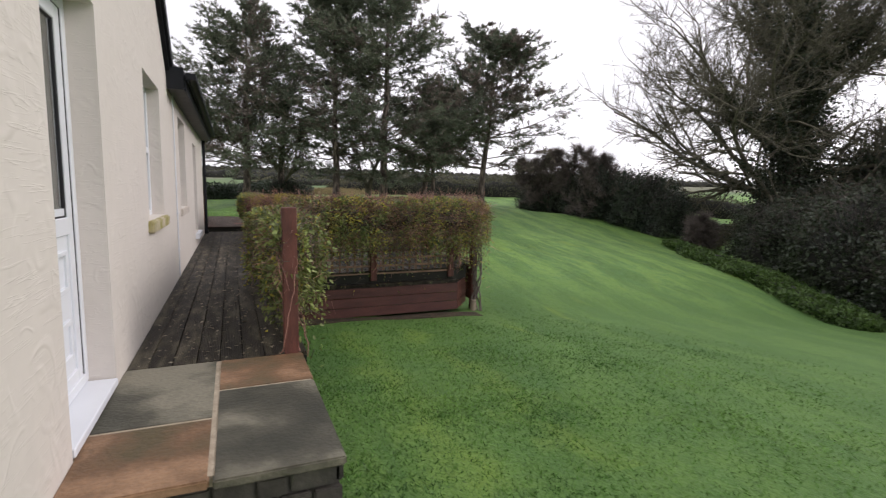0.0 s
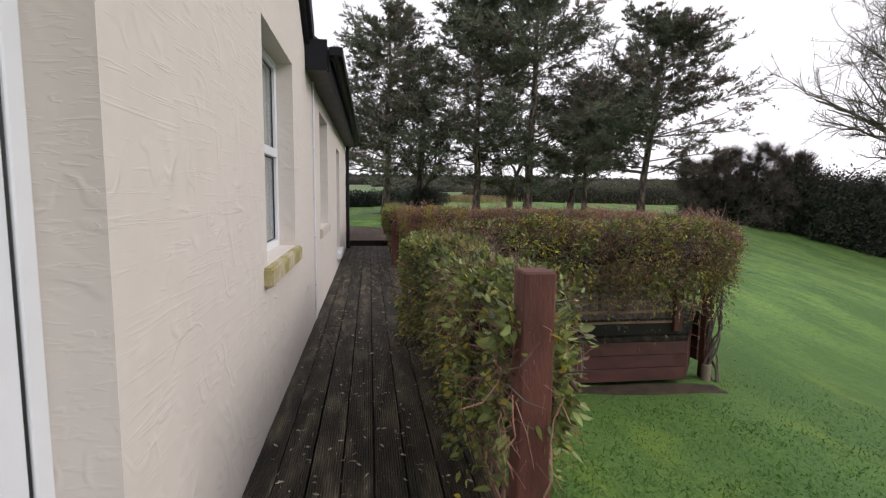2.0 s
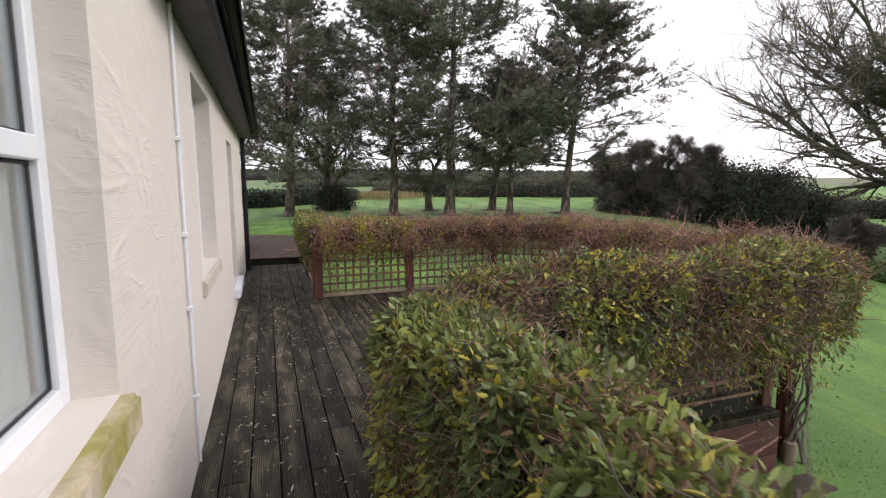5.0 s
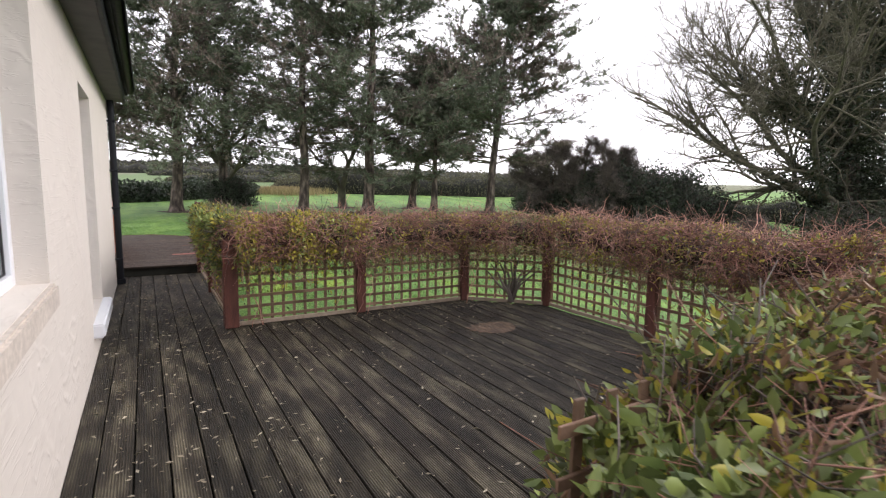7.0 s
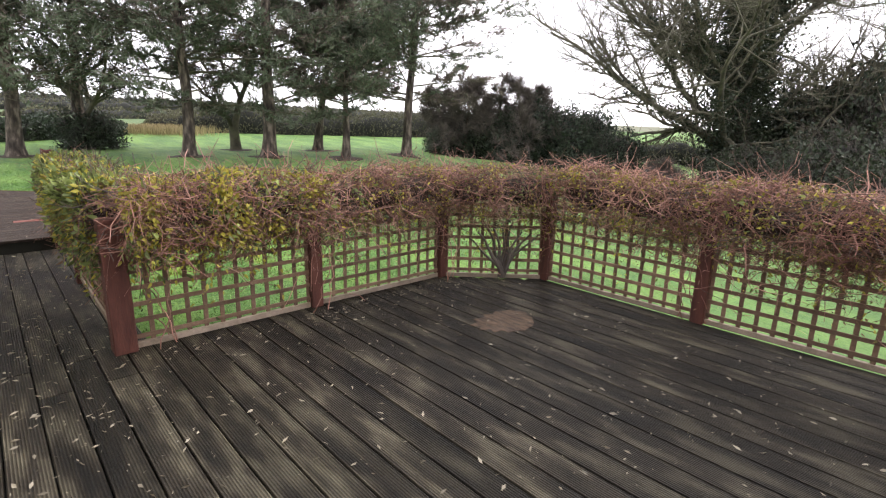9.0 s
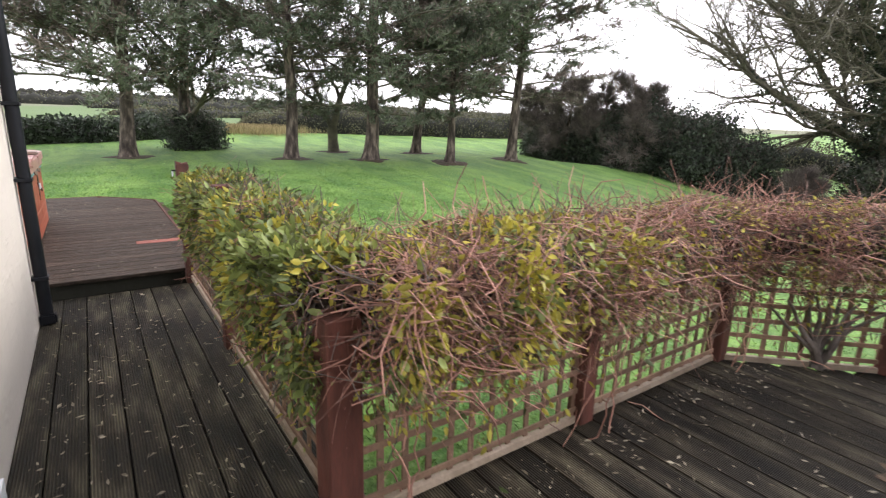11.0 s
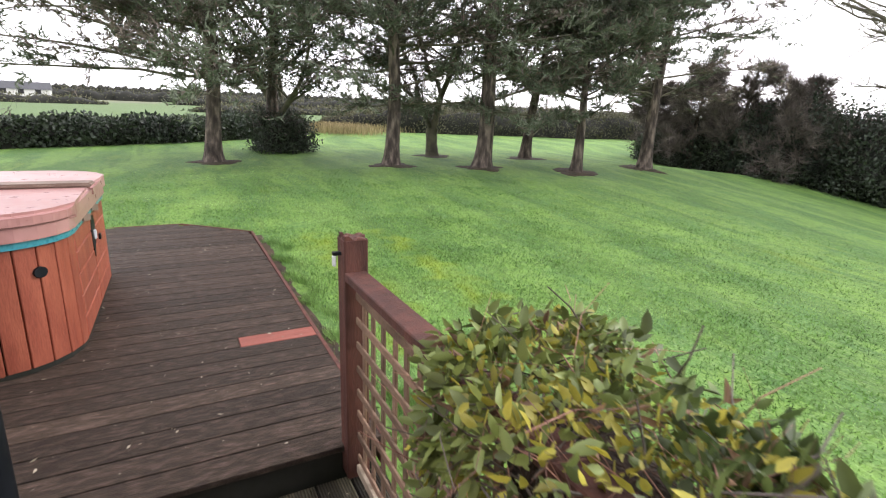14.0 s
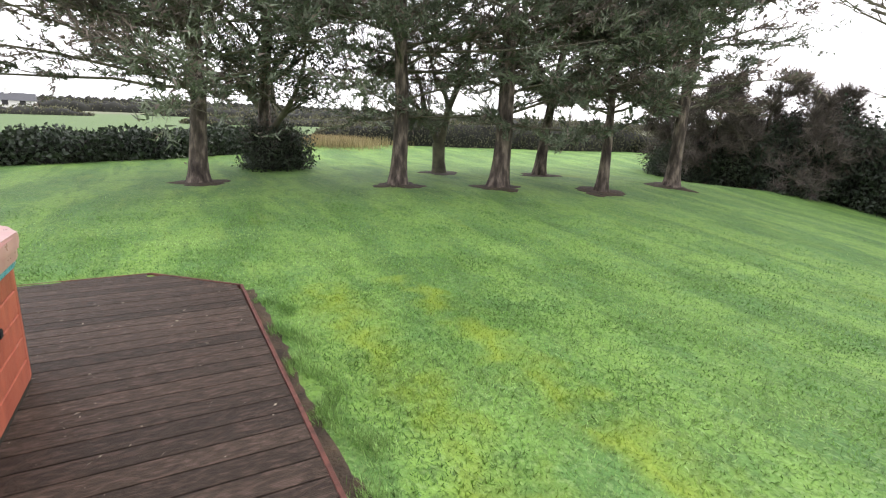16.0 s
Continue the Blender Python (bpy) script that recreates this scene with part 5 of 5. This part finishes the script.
def forked(x, y):
    """A bare tree that parts a metre up into a leaning main limb and a lower, crooked one."""
    global rng
    keep, rng = rng, np.random.default_rng(21)
    z = float(level(np.array(x), np.array(y)))
    tree = empty("forked_tree", (x, y, z - 0.05), "forked bare tree on the lawn", "tree")
    trunk = [(0, 0, 0), (-0.01, 0, 0.15), (-0.03, 0, 0.5), (-0.04, 0, 0.95)]
    put_mesh("trunk", mesh_from("trunk", *strand(trunk, [0.30, 0.22, 0.185, 0.19], 12), M_BARK2), tree, "mossy grey-brown trunk")
    limbs = ([(-0.04, 0, 0.85), (0.12, 0, 1.4), (0.30, 0.05, 2.0), (0.62, 0.1, 2.6), (0.95, 0.1, 3.3), (1.1, 0.2, 4.4), (1.3, 0.2, 5.6)],
             [(-0.04, 0, 0.85), (-0.22, 0, 1.25), (-0.45, -0.1, 1.6), (-0.75, -0.1, 1.9), (-1.1, -0.2, 2.1), (-1.6, -0.2, 2.7), (-2.2, -0.3, 3.0)],
             [(0.30, 0.05, 2.0), (0.25, 0.2, 2.4), (-0.05, 0.3, 2.8), (-0.20, 0.3, 3.3), (-0.35, 0.5, 4.0), (-0.3, 0.5, 4.9), (-0.5, 0.6, 5.6)],
             [(-0.45, -0.1, 1.6), (-0.5, 0.1, 2.1), (-0.62, 0.2, 2.7), (-0.95, 0.3, 3.3), (-1.1, 0.3, 4.0), (-1.5, 0.4, 4.6), (-1.6, 0.5, 5.2)])
    radii = np.array([np.linspace(a, 0.02, 7) for a in (0.15, 0.10, 0.075, 0.06)])
    pieces = [strand(l, r, 8) for l, r in zip(limbs, radii)]
    p, r = np.array(limbs, float), radii
    for count, size, steps in ((12, 1.5, 4), (8, 0.7, 2)):
        st, h, r0 = offshoots(p, r, count, 0.6, 0.3, 1.0, 0.45)
        h[:, 2] += 0.25
        p, r = grow(st, h, size * rng.uniform(0.4, 1.1, len(st)), np.maximum(r0, 0.008), steps, 0.22, 0.05, 0.35)
        rods_here = branch_rods(p, r, 4)
        pieces.append(rods_here)
    put_mesh("branch_mass", mesh_from("branch_mass", *join(pieces), M_BARK2), tree, "crooked bare limbs", "stuff")
    st, h, _ = offshoots(p, r, 16, 0.7, 0.1, 1.0)
    put_mesh("twig_mass", mesh_from("twig_mass", *slivers(st, h, rng.uniform(0.12, 0.4, len(st)), 0.05), M_TWIGDARK), tree, "haze of fine bare twigs", "stuff")
    rng = keep
    ring(x, y, z)


forked(6.94, 24.9)
broadleaf("holly_tree", 2.35, 27.0, 7.0, 22, 0.22, 16, "dark evergreen tree branching from a bushy base", 0.52, leaf=M_EVER, leaves=20000, size=0.085, counts=(7, 7, 4), low=0.06, flat=0.70, twig=0.008, wander=0.14)
broadleaf("oak_tree", 26.1, 13.2, 15.5, 31, 0.62, 44, "huge bare spreading oak with ivy-clad trunk", 0.62, counts=(10, 11), low=0.13, flat=0.30, wander=0.12, ivy=60000, ivy_top=0.75, twig=0.012, spray=20, thick=0.36)
broadleaf("oak_tree", 33.0, 3.0, 15, 32, 0.55, 28, "bare oak with ivy beyond the lawn", 0.58, counts=(8, 8), low=0.2, flat=0.4, wander=0.12, ivy=26000, ivy_top=0.8, twig=0.012, spray=16, thick=0.4)
for bx, by, bh, bs in ((18.4, 25.6, 3.2, 34), (18.8, 23.9, 3.9, 35), (19.3, 22.3, 4.1, 36), (19.9, 20.4, 3.7, 37), (21.4, 14.4, 1.5, 38)):
    broadleaf("bare_tree", bx, by, bh, bs, 0.12, 12, "bare twiggy pinkish-grey tree at the lawn edge", 0.46, M_TWIGDARK, counts=(8, 7), low=0.06, flat=0.7, twig=0.005, spray=24, group="bare hedgerow trees")


def thicket(name, path, half, height, leaves, label, material=M_EVER, size=0.13, twigs=2500, category="hedge", base=None, kind="", square=1.0):
    """A dense hedge or belt of bushes that follows the ground along a path, an added dark shell for shade inside and
    leaves over it.
    """
    path = np.array(path, float)
    seg = np.linalg.norm(np.diff(path, axis=0), axis=1)
    cum = np.concatenate([[0], np.cumsum(seg)])
    ox, oy = path.mean(0)
    thing = empty(name, (ox, oy, float(level(np.array(ox), np.array(oy)))), label, category, kind=kind)
    oz = thing.location[2]
    ph = rng.uniform(0, 6, 5)

    def top(s):
        return height * (1 + square * (0.10 * np.sin(s * 0.55 + ph[0]) + 0.12 * np.sin(s * 1.3 + ph[1]) + 0.06 * np.sin(s * 3.1 + ph[2])))

    def at(s, u, w):
        x, y = np.interp(s, cum, path[:, 0]), np.interp(s, cum, path[:, 1])
        i = np.clip(np.searchsorted(cum, s) - 1, 0, len(seg) - 1)
        t = (path[i + 1] - path[i]) / seg[i][:, None]
        e = np.clip(np.abs(2 * s / cum[-1] - 1), 0, 1)
        taper = (1 - 0.97 * e ** (4 if cum[-1] < 6 else 14)) ** 0.5
        w = w * taper
        hw = half * (1 + square * 0.2 * np.sin(s * 0.9 + ph[3])) * taper
        px, py = x - t[:, 1] * u * hw, y + t[:, 0] * u * hw
        return np.stack([px - ox, py - oy, level(px, py) - oz + w * top(s)], 1)

    # solid shell added inside to block light, the inner shade in its colour
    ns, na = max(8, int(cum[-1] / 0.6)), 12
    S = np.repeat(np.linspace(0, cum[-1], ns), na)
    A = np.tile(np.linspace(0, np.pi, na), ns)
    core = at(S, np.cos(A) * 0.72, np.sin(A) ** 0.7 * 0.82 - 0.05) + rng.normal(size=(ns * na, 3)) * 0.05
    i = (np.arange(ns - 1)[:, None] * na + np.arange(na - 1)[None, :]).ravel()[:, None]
    put_mesh("core", mesh_from("core", core, np.concatenate([i, i + 1, i + na + 1, i + na], 1), M_CORE), thing, "dark shell added inside for shade", "stuff")
    s = rng.uniform(-0.2, cum[-1] + 0.2, leaves)
    a = rng.uniform(0, np.pi, leaves)
    rr = rng.uniform(0.74, 1.04, leaves)
    ca, sa = np.cos(a), np.sin(a)
    sq = 1 / np.maximum(np.abs(ca), np.abs(sa)) ** 0.6
    lump = 1 + 0.10 * np.sin(s * 2.1 + a * 4) + 0.06 * np.sin(s * 5.3 + a * 9)
    c = at(s, ca * sq * rr * lump, np.maximum(sa * sq * rr * lump, 0.01))
    put_mesh("leaf_mass", mesh_from("leaf_mass", *blades(c, unit(leaves) + np.array([0, 0, 0.2]), rng.uniform(0.6, 1.3, leaves) * size, 0.65), material), thing, "", "stuff")
    twigs = int(twigs * 0.6)
    s = rng.uniform(0, cum[-1], twigs)
    c = at(s, rng.uniform(-0.8, 0.8, twigs), rng.uniform(0.6, 0.95, twigs))
    p, r = grow(c, unit(twigs) * 0.8 + np.array([0, 0, 1.0]), rng.uniform(0.2, 0.55, twigs) * height * 0.4, np.full(twigs, 0.006), 3, 0.2, 0.05, 0.4)
    put_mesh("twig_mass", mesh_from("twig_mass", *branch_rods(p, r), M_TWIGDARK), thing, "", "stuff")
    return thing


thicket("boundary_hedge", [(-22, 25.0), (-8, 28.3), (0.5, 31.6), (5.2, 36)], 0.9, 0.86, 30000, "dark clipped evergreen boundary hedge", size=0.15, twigs=500, square=0.3)
def shrub(radius, height, leaves, material, size, twigs, label, name="bush", seed=3):
    """A rounded bush: an added dark shell for shade inside, leaves over lobes, twigs above."""
    global rng
    keep, rng = rng, np.random.default_rng(seed)
    thing = empty(name, (0, 0, 0), label, "bush", "evergreen bushes")
    ph = rng.uniform(0, 6, 6)

    def skin(a, e, f):
        r = f * (1 + 0.14 * np.sin(3 * a + ph[0] + 2 * e) + 0.10 * np.sin(5 * a + ph[1] - 3 * e) + 0.08 * np.sin(4 * e + ph[2] + a) + 0.06 * np.sin(11 * a + 7 * e) + 0.05 * np.sin(17 * e + 5 * a + ph[3]))
        return np.stack([radius * r * np.cos(a) * np.cos(e) ** 0.7, radius * r * np.sin(a) * np.cos(e) ** 0.7, height * (0.30 + 0.70 * r * np.sin(e))], 1)

    # added inner shell: blocks light and carries the bush's inner shade as colour
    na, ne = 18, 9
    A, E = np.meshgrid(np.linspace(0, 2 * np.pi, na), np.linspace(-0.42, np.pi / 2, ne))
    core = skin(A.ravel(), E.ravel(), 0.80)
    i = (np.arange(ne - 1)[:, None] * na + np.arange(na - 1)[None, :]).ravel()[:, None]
    put_mesh("core", mesh_from("core", core, np.concatenate([i, i + 1, i + na + 1, i + na], 1), M_CORE), thing, "dark shell added inside for shade", "stuff")
    a, e = rng.uniform(0, 2 * np.pi, leaves), np.arcsin(rng.uniform(-0.41, 1, leaves))
    c = skin(a, e, rng.uniform(0.80, 1.02, leaves) + rng.exponential(0.05, leaves)) + rng.normal(size=(leaves, 3)) * 0.07
    put_mesh("leaf_mass", mesh_from("leaf_mass", *blades(c, unit(leaves) + np.array([0, 0, 0.1]), rng.uniform(0.6, 1.3, leaves) * size, 0.6), material), thing, "", "stuff")
    a, e = rng.uniform(0, 2 * np.pi, twigs), rng.uniform(0.2, 1.4, twigs)
    c = skin(a, e, 0.8)
    p, r = grow(c, (c - np.array([0, 0, height * 0.2])) / radius + unit(twigs) * 0.4, rng.uniform(0.15, 0.50, twigs) * radius, np.full(twigs, 0.006), 2, 0.2, 0.1, 0.4)
    put_mesh("twig_mass", mesh_from("twig_mass", *branch_rods(p, r), M_TWIGDARK), thing, "", "stuff")
    rng = keep
    return thing


def stand(model, x, y, scale, tall, turn):
    z = float(level(np.array(x), np.array(y)))
    return copy_thing(model, pose(x, y, z - 0.1, 0, 0, turn) @ Matrix.Diagonal((scale, scale, tall, 1)))


foot = shrub(0.95, 1.35, 6000, M_EVER, 0.085, 500, "dense dark evergreen bush round a tree's foot", seed=8)
foot.location = (2.45, 27.0, float(level(np.array(2.45), np.array(27.0))) - 0.05)
big = shrub(1.75, 2.75, 10500, M_EVER, 0.13, 800, "tall dark evergreen bush at the lawn edge", seed=4)
big.location = (20.3, 21.0, float(level(np.array(20.3), np.array(21.0))) - 0.1)
for x, y, sc, tall, turn in ((18.9, 25.2, 0.80, 0.62, 40), (20.4, 23.2, 1.0, 0.90, 130), (22.4, 22.6, 1.2, 1.0, 200), (21.2, 18.9, 1.0, 1.04, 77), (22.9, 20.2, 1.15, 1.1, 290), (21.7, 17.2, 0.85, 0.86, 20), (22.6, 25.6, 1.2, 0.8, 160), (26.5, 27.0, 1.5, 0.8, 10)):
    stand(big, x, y, sc, tall, turn)
dark = shrub(2.0, 2.8, 9000, M_IVY, 0.125, 800, "dark overgrown bush with bare twigs below the oaks", seed=6)
dark.location = (22.6, 11.2, float(level(np.array(22.6), np.array(11.2))) - 0.1)
for x, y, sc, tall, turn in ((25.0, 12.6, 0.8, 0.6, 60), (20.6, 9.0, 1.0, 0.95, 140), (19.2, 6.2, 1.0, 1.15, 220), (22.0, 7.5, 1.2, 1.3, 300), (18.2, 3.2, 1.15, 1.0, 15), (20.8, 2.6, 1.2, 1.5, 85), (17.6, 0.0, 1.1, 1.2, 190), (17.2, -3.4, 1.2, 1.1, 250), (17.0, -7.0, 1.2, 1.2, 320), (29.8, 10.2, 1.6, 2.3, 33), (27.6, 7.6, 1.5, 2.0, 111)):
    stand(dark, x, y, sc, tall, turn)
thicket("hedgerow", [(7, 40), (13, 38), (20, 36), (27, 35), (34, 28), (39, 18), (40, 8)], 1.3, 1.6, 24000, "scrubby olive-green hedgerow beyond the trees", material=M_SCRUB, size=0.13, twigs=4000)
thicket("scrub", [(22.0, 14.6), (23.6, 16.0), (26.5, 17.5), (30.0, 18.0)], 0.8, 0.85, 6000, "low tangled brown scrub between the bushes and the oak", material=M_SCRUB, size=0.10, twigs=3000, category="scrub")
thicket("fern_bank", [(19.6, 14.5), (17.4, 10.6), (15.6, 6.8), (14.3, 3.2)], 0.75, 0.36, 16000, "bright green fern and bramble bank at the lawn edge", material=M_FERN, size=0.11, twigs=900, category="bank")
# far hedgerows and woods
for k, (y, x0, x1, h) in enumerate(((84, 2, 60, 1.3), (112, -150, -10, 1.5), (128, 0, 160, 2.4), (190, -250, 260, 3.2), (270, -340, 380, 4.2), (430, -560, 620, 6.0))):
    xs = np.linspace(x0, x1, 14)
    thicket("far_hedgerow", [(x, y + 6 * math.sin(x * 0.05 + k)) for x in xs], 2.0 + 0.012 * y, h, 5000, "distant grey-brown hedgerow", material=M_SCRUB, size=0.16 + y * 0.0018, twigs=250, kind="stuff")
straw = rng.uniform(0, 1, 5200)
sx, sy = 7.2 + rng.normal(size=5200) * 1.2, 37 + rng.normal(size=5200) * 1.3
sc = np.stack([sx, sy, level(sx, sy) + 0.0], 1)
tall = put_mesh("tall_grass", mesh_from("tall_grass", *blades(sc, unit(5200) * 0.35 + np.array([0, 0, 1.0]), rng.uniform(0.3, 0.6, 5200), 0.06), M_STRAW))
tagged(tall, "patch of long straw-coloured grass", "grass", kind="stuff")


def farm(x, y, turn, l, w, h, label, roof_material=M_SLATE):
    z = float(level(np.array(x), np.array(y)))
    f = empty("farmhouse", (x, y, z), label, "house", "distant farm buildings")
    f.rotation_euler = (0, 0, radians(turn))
    part("wall", box(-l / 2, l / 2, -w / 2, w / 2, 0, h), M_WHITE, f)
    part("roof", prism([(-w / 2 - 0.3, h), (w / 2 + 0.3, h), (0, h + w * 0.38)], -l / 2 - 0.2, l / 2 + 0.2, "x"), roof_material, f)
    for k in range(max(2, int(l / 3.5))):
        part("window", box(-l / 2 + 1.3 + 3.4 * k, -l / 2 + 2.5 + 3.4 * k, -w / 2 - 0.04, -w / 2 + 0.1, 0.9, 2.1), M_GASKET, f)
    part("chimney", box(-0.4, 0.4, -0.4, 0.4, h + 1, h + w * 0.38 + 1.1), M_WHITE, f)


farm(-50, 172, 8, 14, 6, 2.3, "distant white farmhouse with a grey roof")
farm(-33, 176, 4, 11, 5, 2.0, "distant long white farm building")

# ---- fallen leaves and bits on the decks ----
def litter(n, fx, fy, z, name, label, size=0.034):
    c = np.stack([fx, fy, np.full(n, z + 0.004)], 1)
    d = unit(n) * np.array([1, 1, 0.12])
    v, f = blades(c, d, (0.35 + 1.1 * rng.random(n) ** 2) * size, 0.36, 0.15)
    v[:, 2] = np.maximum(v[:, 2], z + 0.002)
    tagged(put_mesh(name, mesh_from(name, v, f, M_LITTER)), label, "fallen leaves", kind="stuff")


litter(2400, rng.uniform(W + 0.05, 0.0, 2400), rng.uniform(0.0, 11.5, 2400), 0, "fallen_leaves", "small pale fallen leaves on the walkway boards")
fx, fy = rng.uniform(0.1, 3.2, 900), rng.uniform(4.0, 8.0, 900)
ok = fx - 2.6 + (fy - 7.3) < 0.65
litter(int(ok.sum()), fx[ok], fy[ok], 0, "fallen_leaves", "small pale fallen leaves on the dark deck")
litter(420, rng.uniform(0.0, 3.2, 420) * 1.0, 7.95 - rng.exponential(0.18, 420), 0, "twig_litter", "dry twigs and leaves below the trellis", 0.03)
litter(700, rng.uniform(-3.5, 0.0, 700), rng.uniform(11.7, 16.2, 700), DZ, "fallen_leaves", "pale flecks and leaves on the brown deck", 0.024)

# ---- grass ----
def turf(n, cx, cy, reach, size):
    """Blades scattered about a spot, thinning out evenly with distance."""
    r, a = reach * rng.power(1.6, n), rng.uniform(0, 2 * np.pi, n)
    x, y = cx + r * np.cos(a), cy + r * np.sin(a)
    keep = ~((x < 0.14) & (y > 11.5) & (y < 17.06) & (x - 0.11 + (y - 16.27) < 0.05)) & ~((x < 0.06) & (y > -1.7) & (y < 11.7)) & ~((x < 3.42) & (y > 3.5) & (y < 8.16))
    keep &= (rng.random(n) < (1 - r / reach) * 1.6) & (x > -5) & ~((y > 11.6) & (y < 16.3) & (x < 0.30) & (rng.random(n) < 0.85))
    x, y = x[keep], y[keep]
    m = len(x)
    c = np.stack([x, y, level(x, y) + 0.012 * np.sin(x * 3.1 + y * 1.3) * np.cos(y * 2.3 - x) - 0.004], 1)
    return slivers(c, unit(m) * 0.95 + np.array([0, 0, 0.55]), rng.uniform(0.5, 1.6, m) * size, 0.26)


grass = put_mesh("grass", mesh_from("grass", *turf(330000, 1.0, -0.5, 6.5, 0.027), M_BLADE2))
tagged(grass, "deep green lawn grass by the doorstep, darkened in colour for shade", "grass", kind="stuff")
grass = put_mesh("grass", mesh_from("grass", *turf(760000, 1.2, 14.2, 9.0, 0.029), M_BLADE))
tagged(grass, "short damp lawn grass and clover", "grass", kind="stuff")
tuft_at = rng.uniform(11.8, 16.2, 22)
t_y = tuft_at[rng.integers(0, 22, 5000)] + rng.normal(size=5000) * 0.07
t_x = 0.33 + 0.09 * np.sin(t_y * 9) + rng.normal(size=5000) * 0.05
tuft = put_mesh("grass_tufts", mesh_from("grass_tufts", *blades(np.stack([t_x, t_y, level(t_x, t_y)], 1), unit(5000) * 0.5 + np.array([-0.1, 0, 0.75]), rng.uniform(0.04, 0.09, 5000), 0.06), M_BLADE))
tagged(tuft, "longer grass tufts along the deck edge", "grass", kind="stuff")
def ground_patch(name, label, centre_line, widths, lift=0.012):
    """A thin uneven skin of soil lying on the ground along a line."""
    bm = bmesh.new()
    line, n = np.array(centre_line, float), 7
    d = np.gradient(line, axis=0)
    d /= np.linalg.norm(d, axis=1, keepdims=True)
    rows = []
    for (x, y), (dx, dy), w in zip(line, d, widths):
        row = []
        for k in range(n):
            u = (k / (n - 1) - 0.5) * w
            px, py = x - dy * u, y + dx * u
            edge = k in (0, n - 1)
            row.append(bm.verts.new((px, py, float(level(np.array(px), np.array(py))) + (-0.02 if edge else lift))))
        rows.append(row)
    for a, c in zip(rows[:-1], rows[1:]):
        for k in range(n - 1):
            bm.faces.new((a[k], a[k + 1], c[k + 1], c[k]))
    return tagged(part(name, bm, M_SOIL, smooth=True), label, "soil", kind="stuff")


ys = np.linspace(11.8, 16.2, 60)
ground_patch("soil_strip", "strip of dark bare soil along the deck edge", [(0.165 + 0.015 * math.sin(y * 3), y) for y in ys], [0.12 + 0.10 * rng.random() for y in ys], 0.012)
xs = np.linspace(0.1, 3.32, 22)
ground_patch("soil_bed", "dark bare soil below the deck skirt", [(x, 3.38 + 0.10 * max(0, x - 2.9)) for x in xs], [0.32 + 0.10 * math.sin(x * 3.1) + 0.12 * max(0, min(x, 3.5) - 2.8) - 0.9 * max(0, x - 3.5) for x in xs], 0.016)

# ---- deck boards, one by one ----
def lay_boards():
    meshes = {}

    def lay(x, y, length, material, parent, along="y", z=0.0):
        key = (round(length, 2), material.name, along)
        if key not in meshes:
            me = board_mesh(length, along)
            me.materials.append(material)
            meshes[key] = me
        o = put_mesh("board", meshes[key], parent)
        o.location = (x, y, z + rng.uniform(-0.0015, 0.0))

    k = 0
    x = -1.181 + PITCH
    for a, b in ((-0.012, 4.35), (4.355, 7.9), (7.905, 11.58)):
        part("board", box(W + 0.004, x - PITCH + BOARD, a, b, -0.028, -0.001, 0.003), M_DECK, deck)
    while x + BOARD < 3.42:
        lo, hi = span_at(x + BOARD / 2)
        if lo < 1:
            joints = [lo, 3.6 + 0.45 * (k % 3), 7.7 + 0.4 * ((k + 1) % 2), hi]
        else:
            joints = [lo, hi]
        for a, b in zip(joints[:-1], joints[1:]):
            lay(x, a, b - a - 0.005, M_DECK, deck)
        x += PITCH
        k += 1
    y = 11.605
    while y + BOARD < 17.04:
        right = 0.085 if y + BOARD < 16.25 else 0.085 - (y + BOARD - 16.25)
        if y + BOARD > 16.25:
            r0, r1 = 0.075 - max(0, y - 16.27), 0.075 - (y + BOARD - 16.27)
            part("board", prism([(-3.4, y), (r0, y), (r1, y + BOARD), (-3.4, y + BOARD)], DZ - 0.028, DZ), M_DECK2, deck2)
            y += PITCH
            continue
        red = abs(y - 12.82) < PITCH / 2
        if red:
            lay(-0.40, y, 0.485, M_REDBOARD, deck2, "x", DZ)
            lay(-3.4, y, 2.995, M_DECK2, deck2, "x", DZ)
        else:
            lay(-3.4, y, right + 3.4, M_DECK2, deck2, "x", DZ)
        y += PITCH
    if 17.03 - y > 0.02:
        part("board", box(-3.4, -0.70, y, 17.026, DZ - 0.028, DZ, 0.003), M_DECK2, deck2)


lay_boards()
outline = [(0.27 + 0.035 * math.sin(3 * k) + 0.02 * math.sin(7 * k), k * math.tau / 26) for k in range(26)]
patch = part("bare_patch", prism([(2.20 + r * math.cos(a) * 0.95, 6.87 + r * math.sin(a) * 0.72) for r, a in outline], 0.0012, 0.0030), M_TAN, deck, "worn tan patch of bare wood")
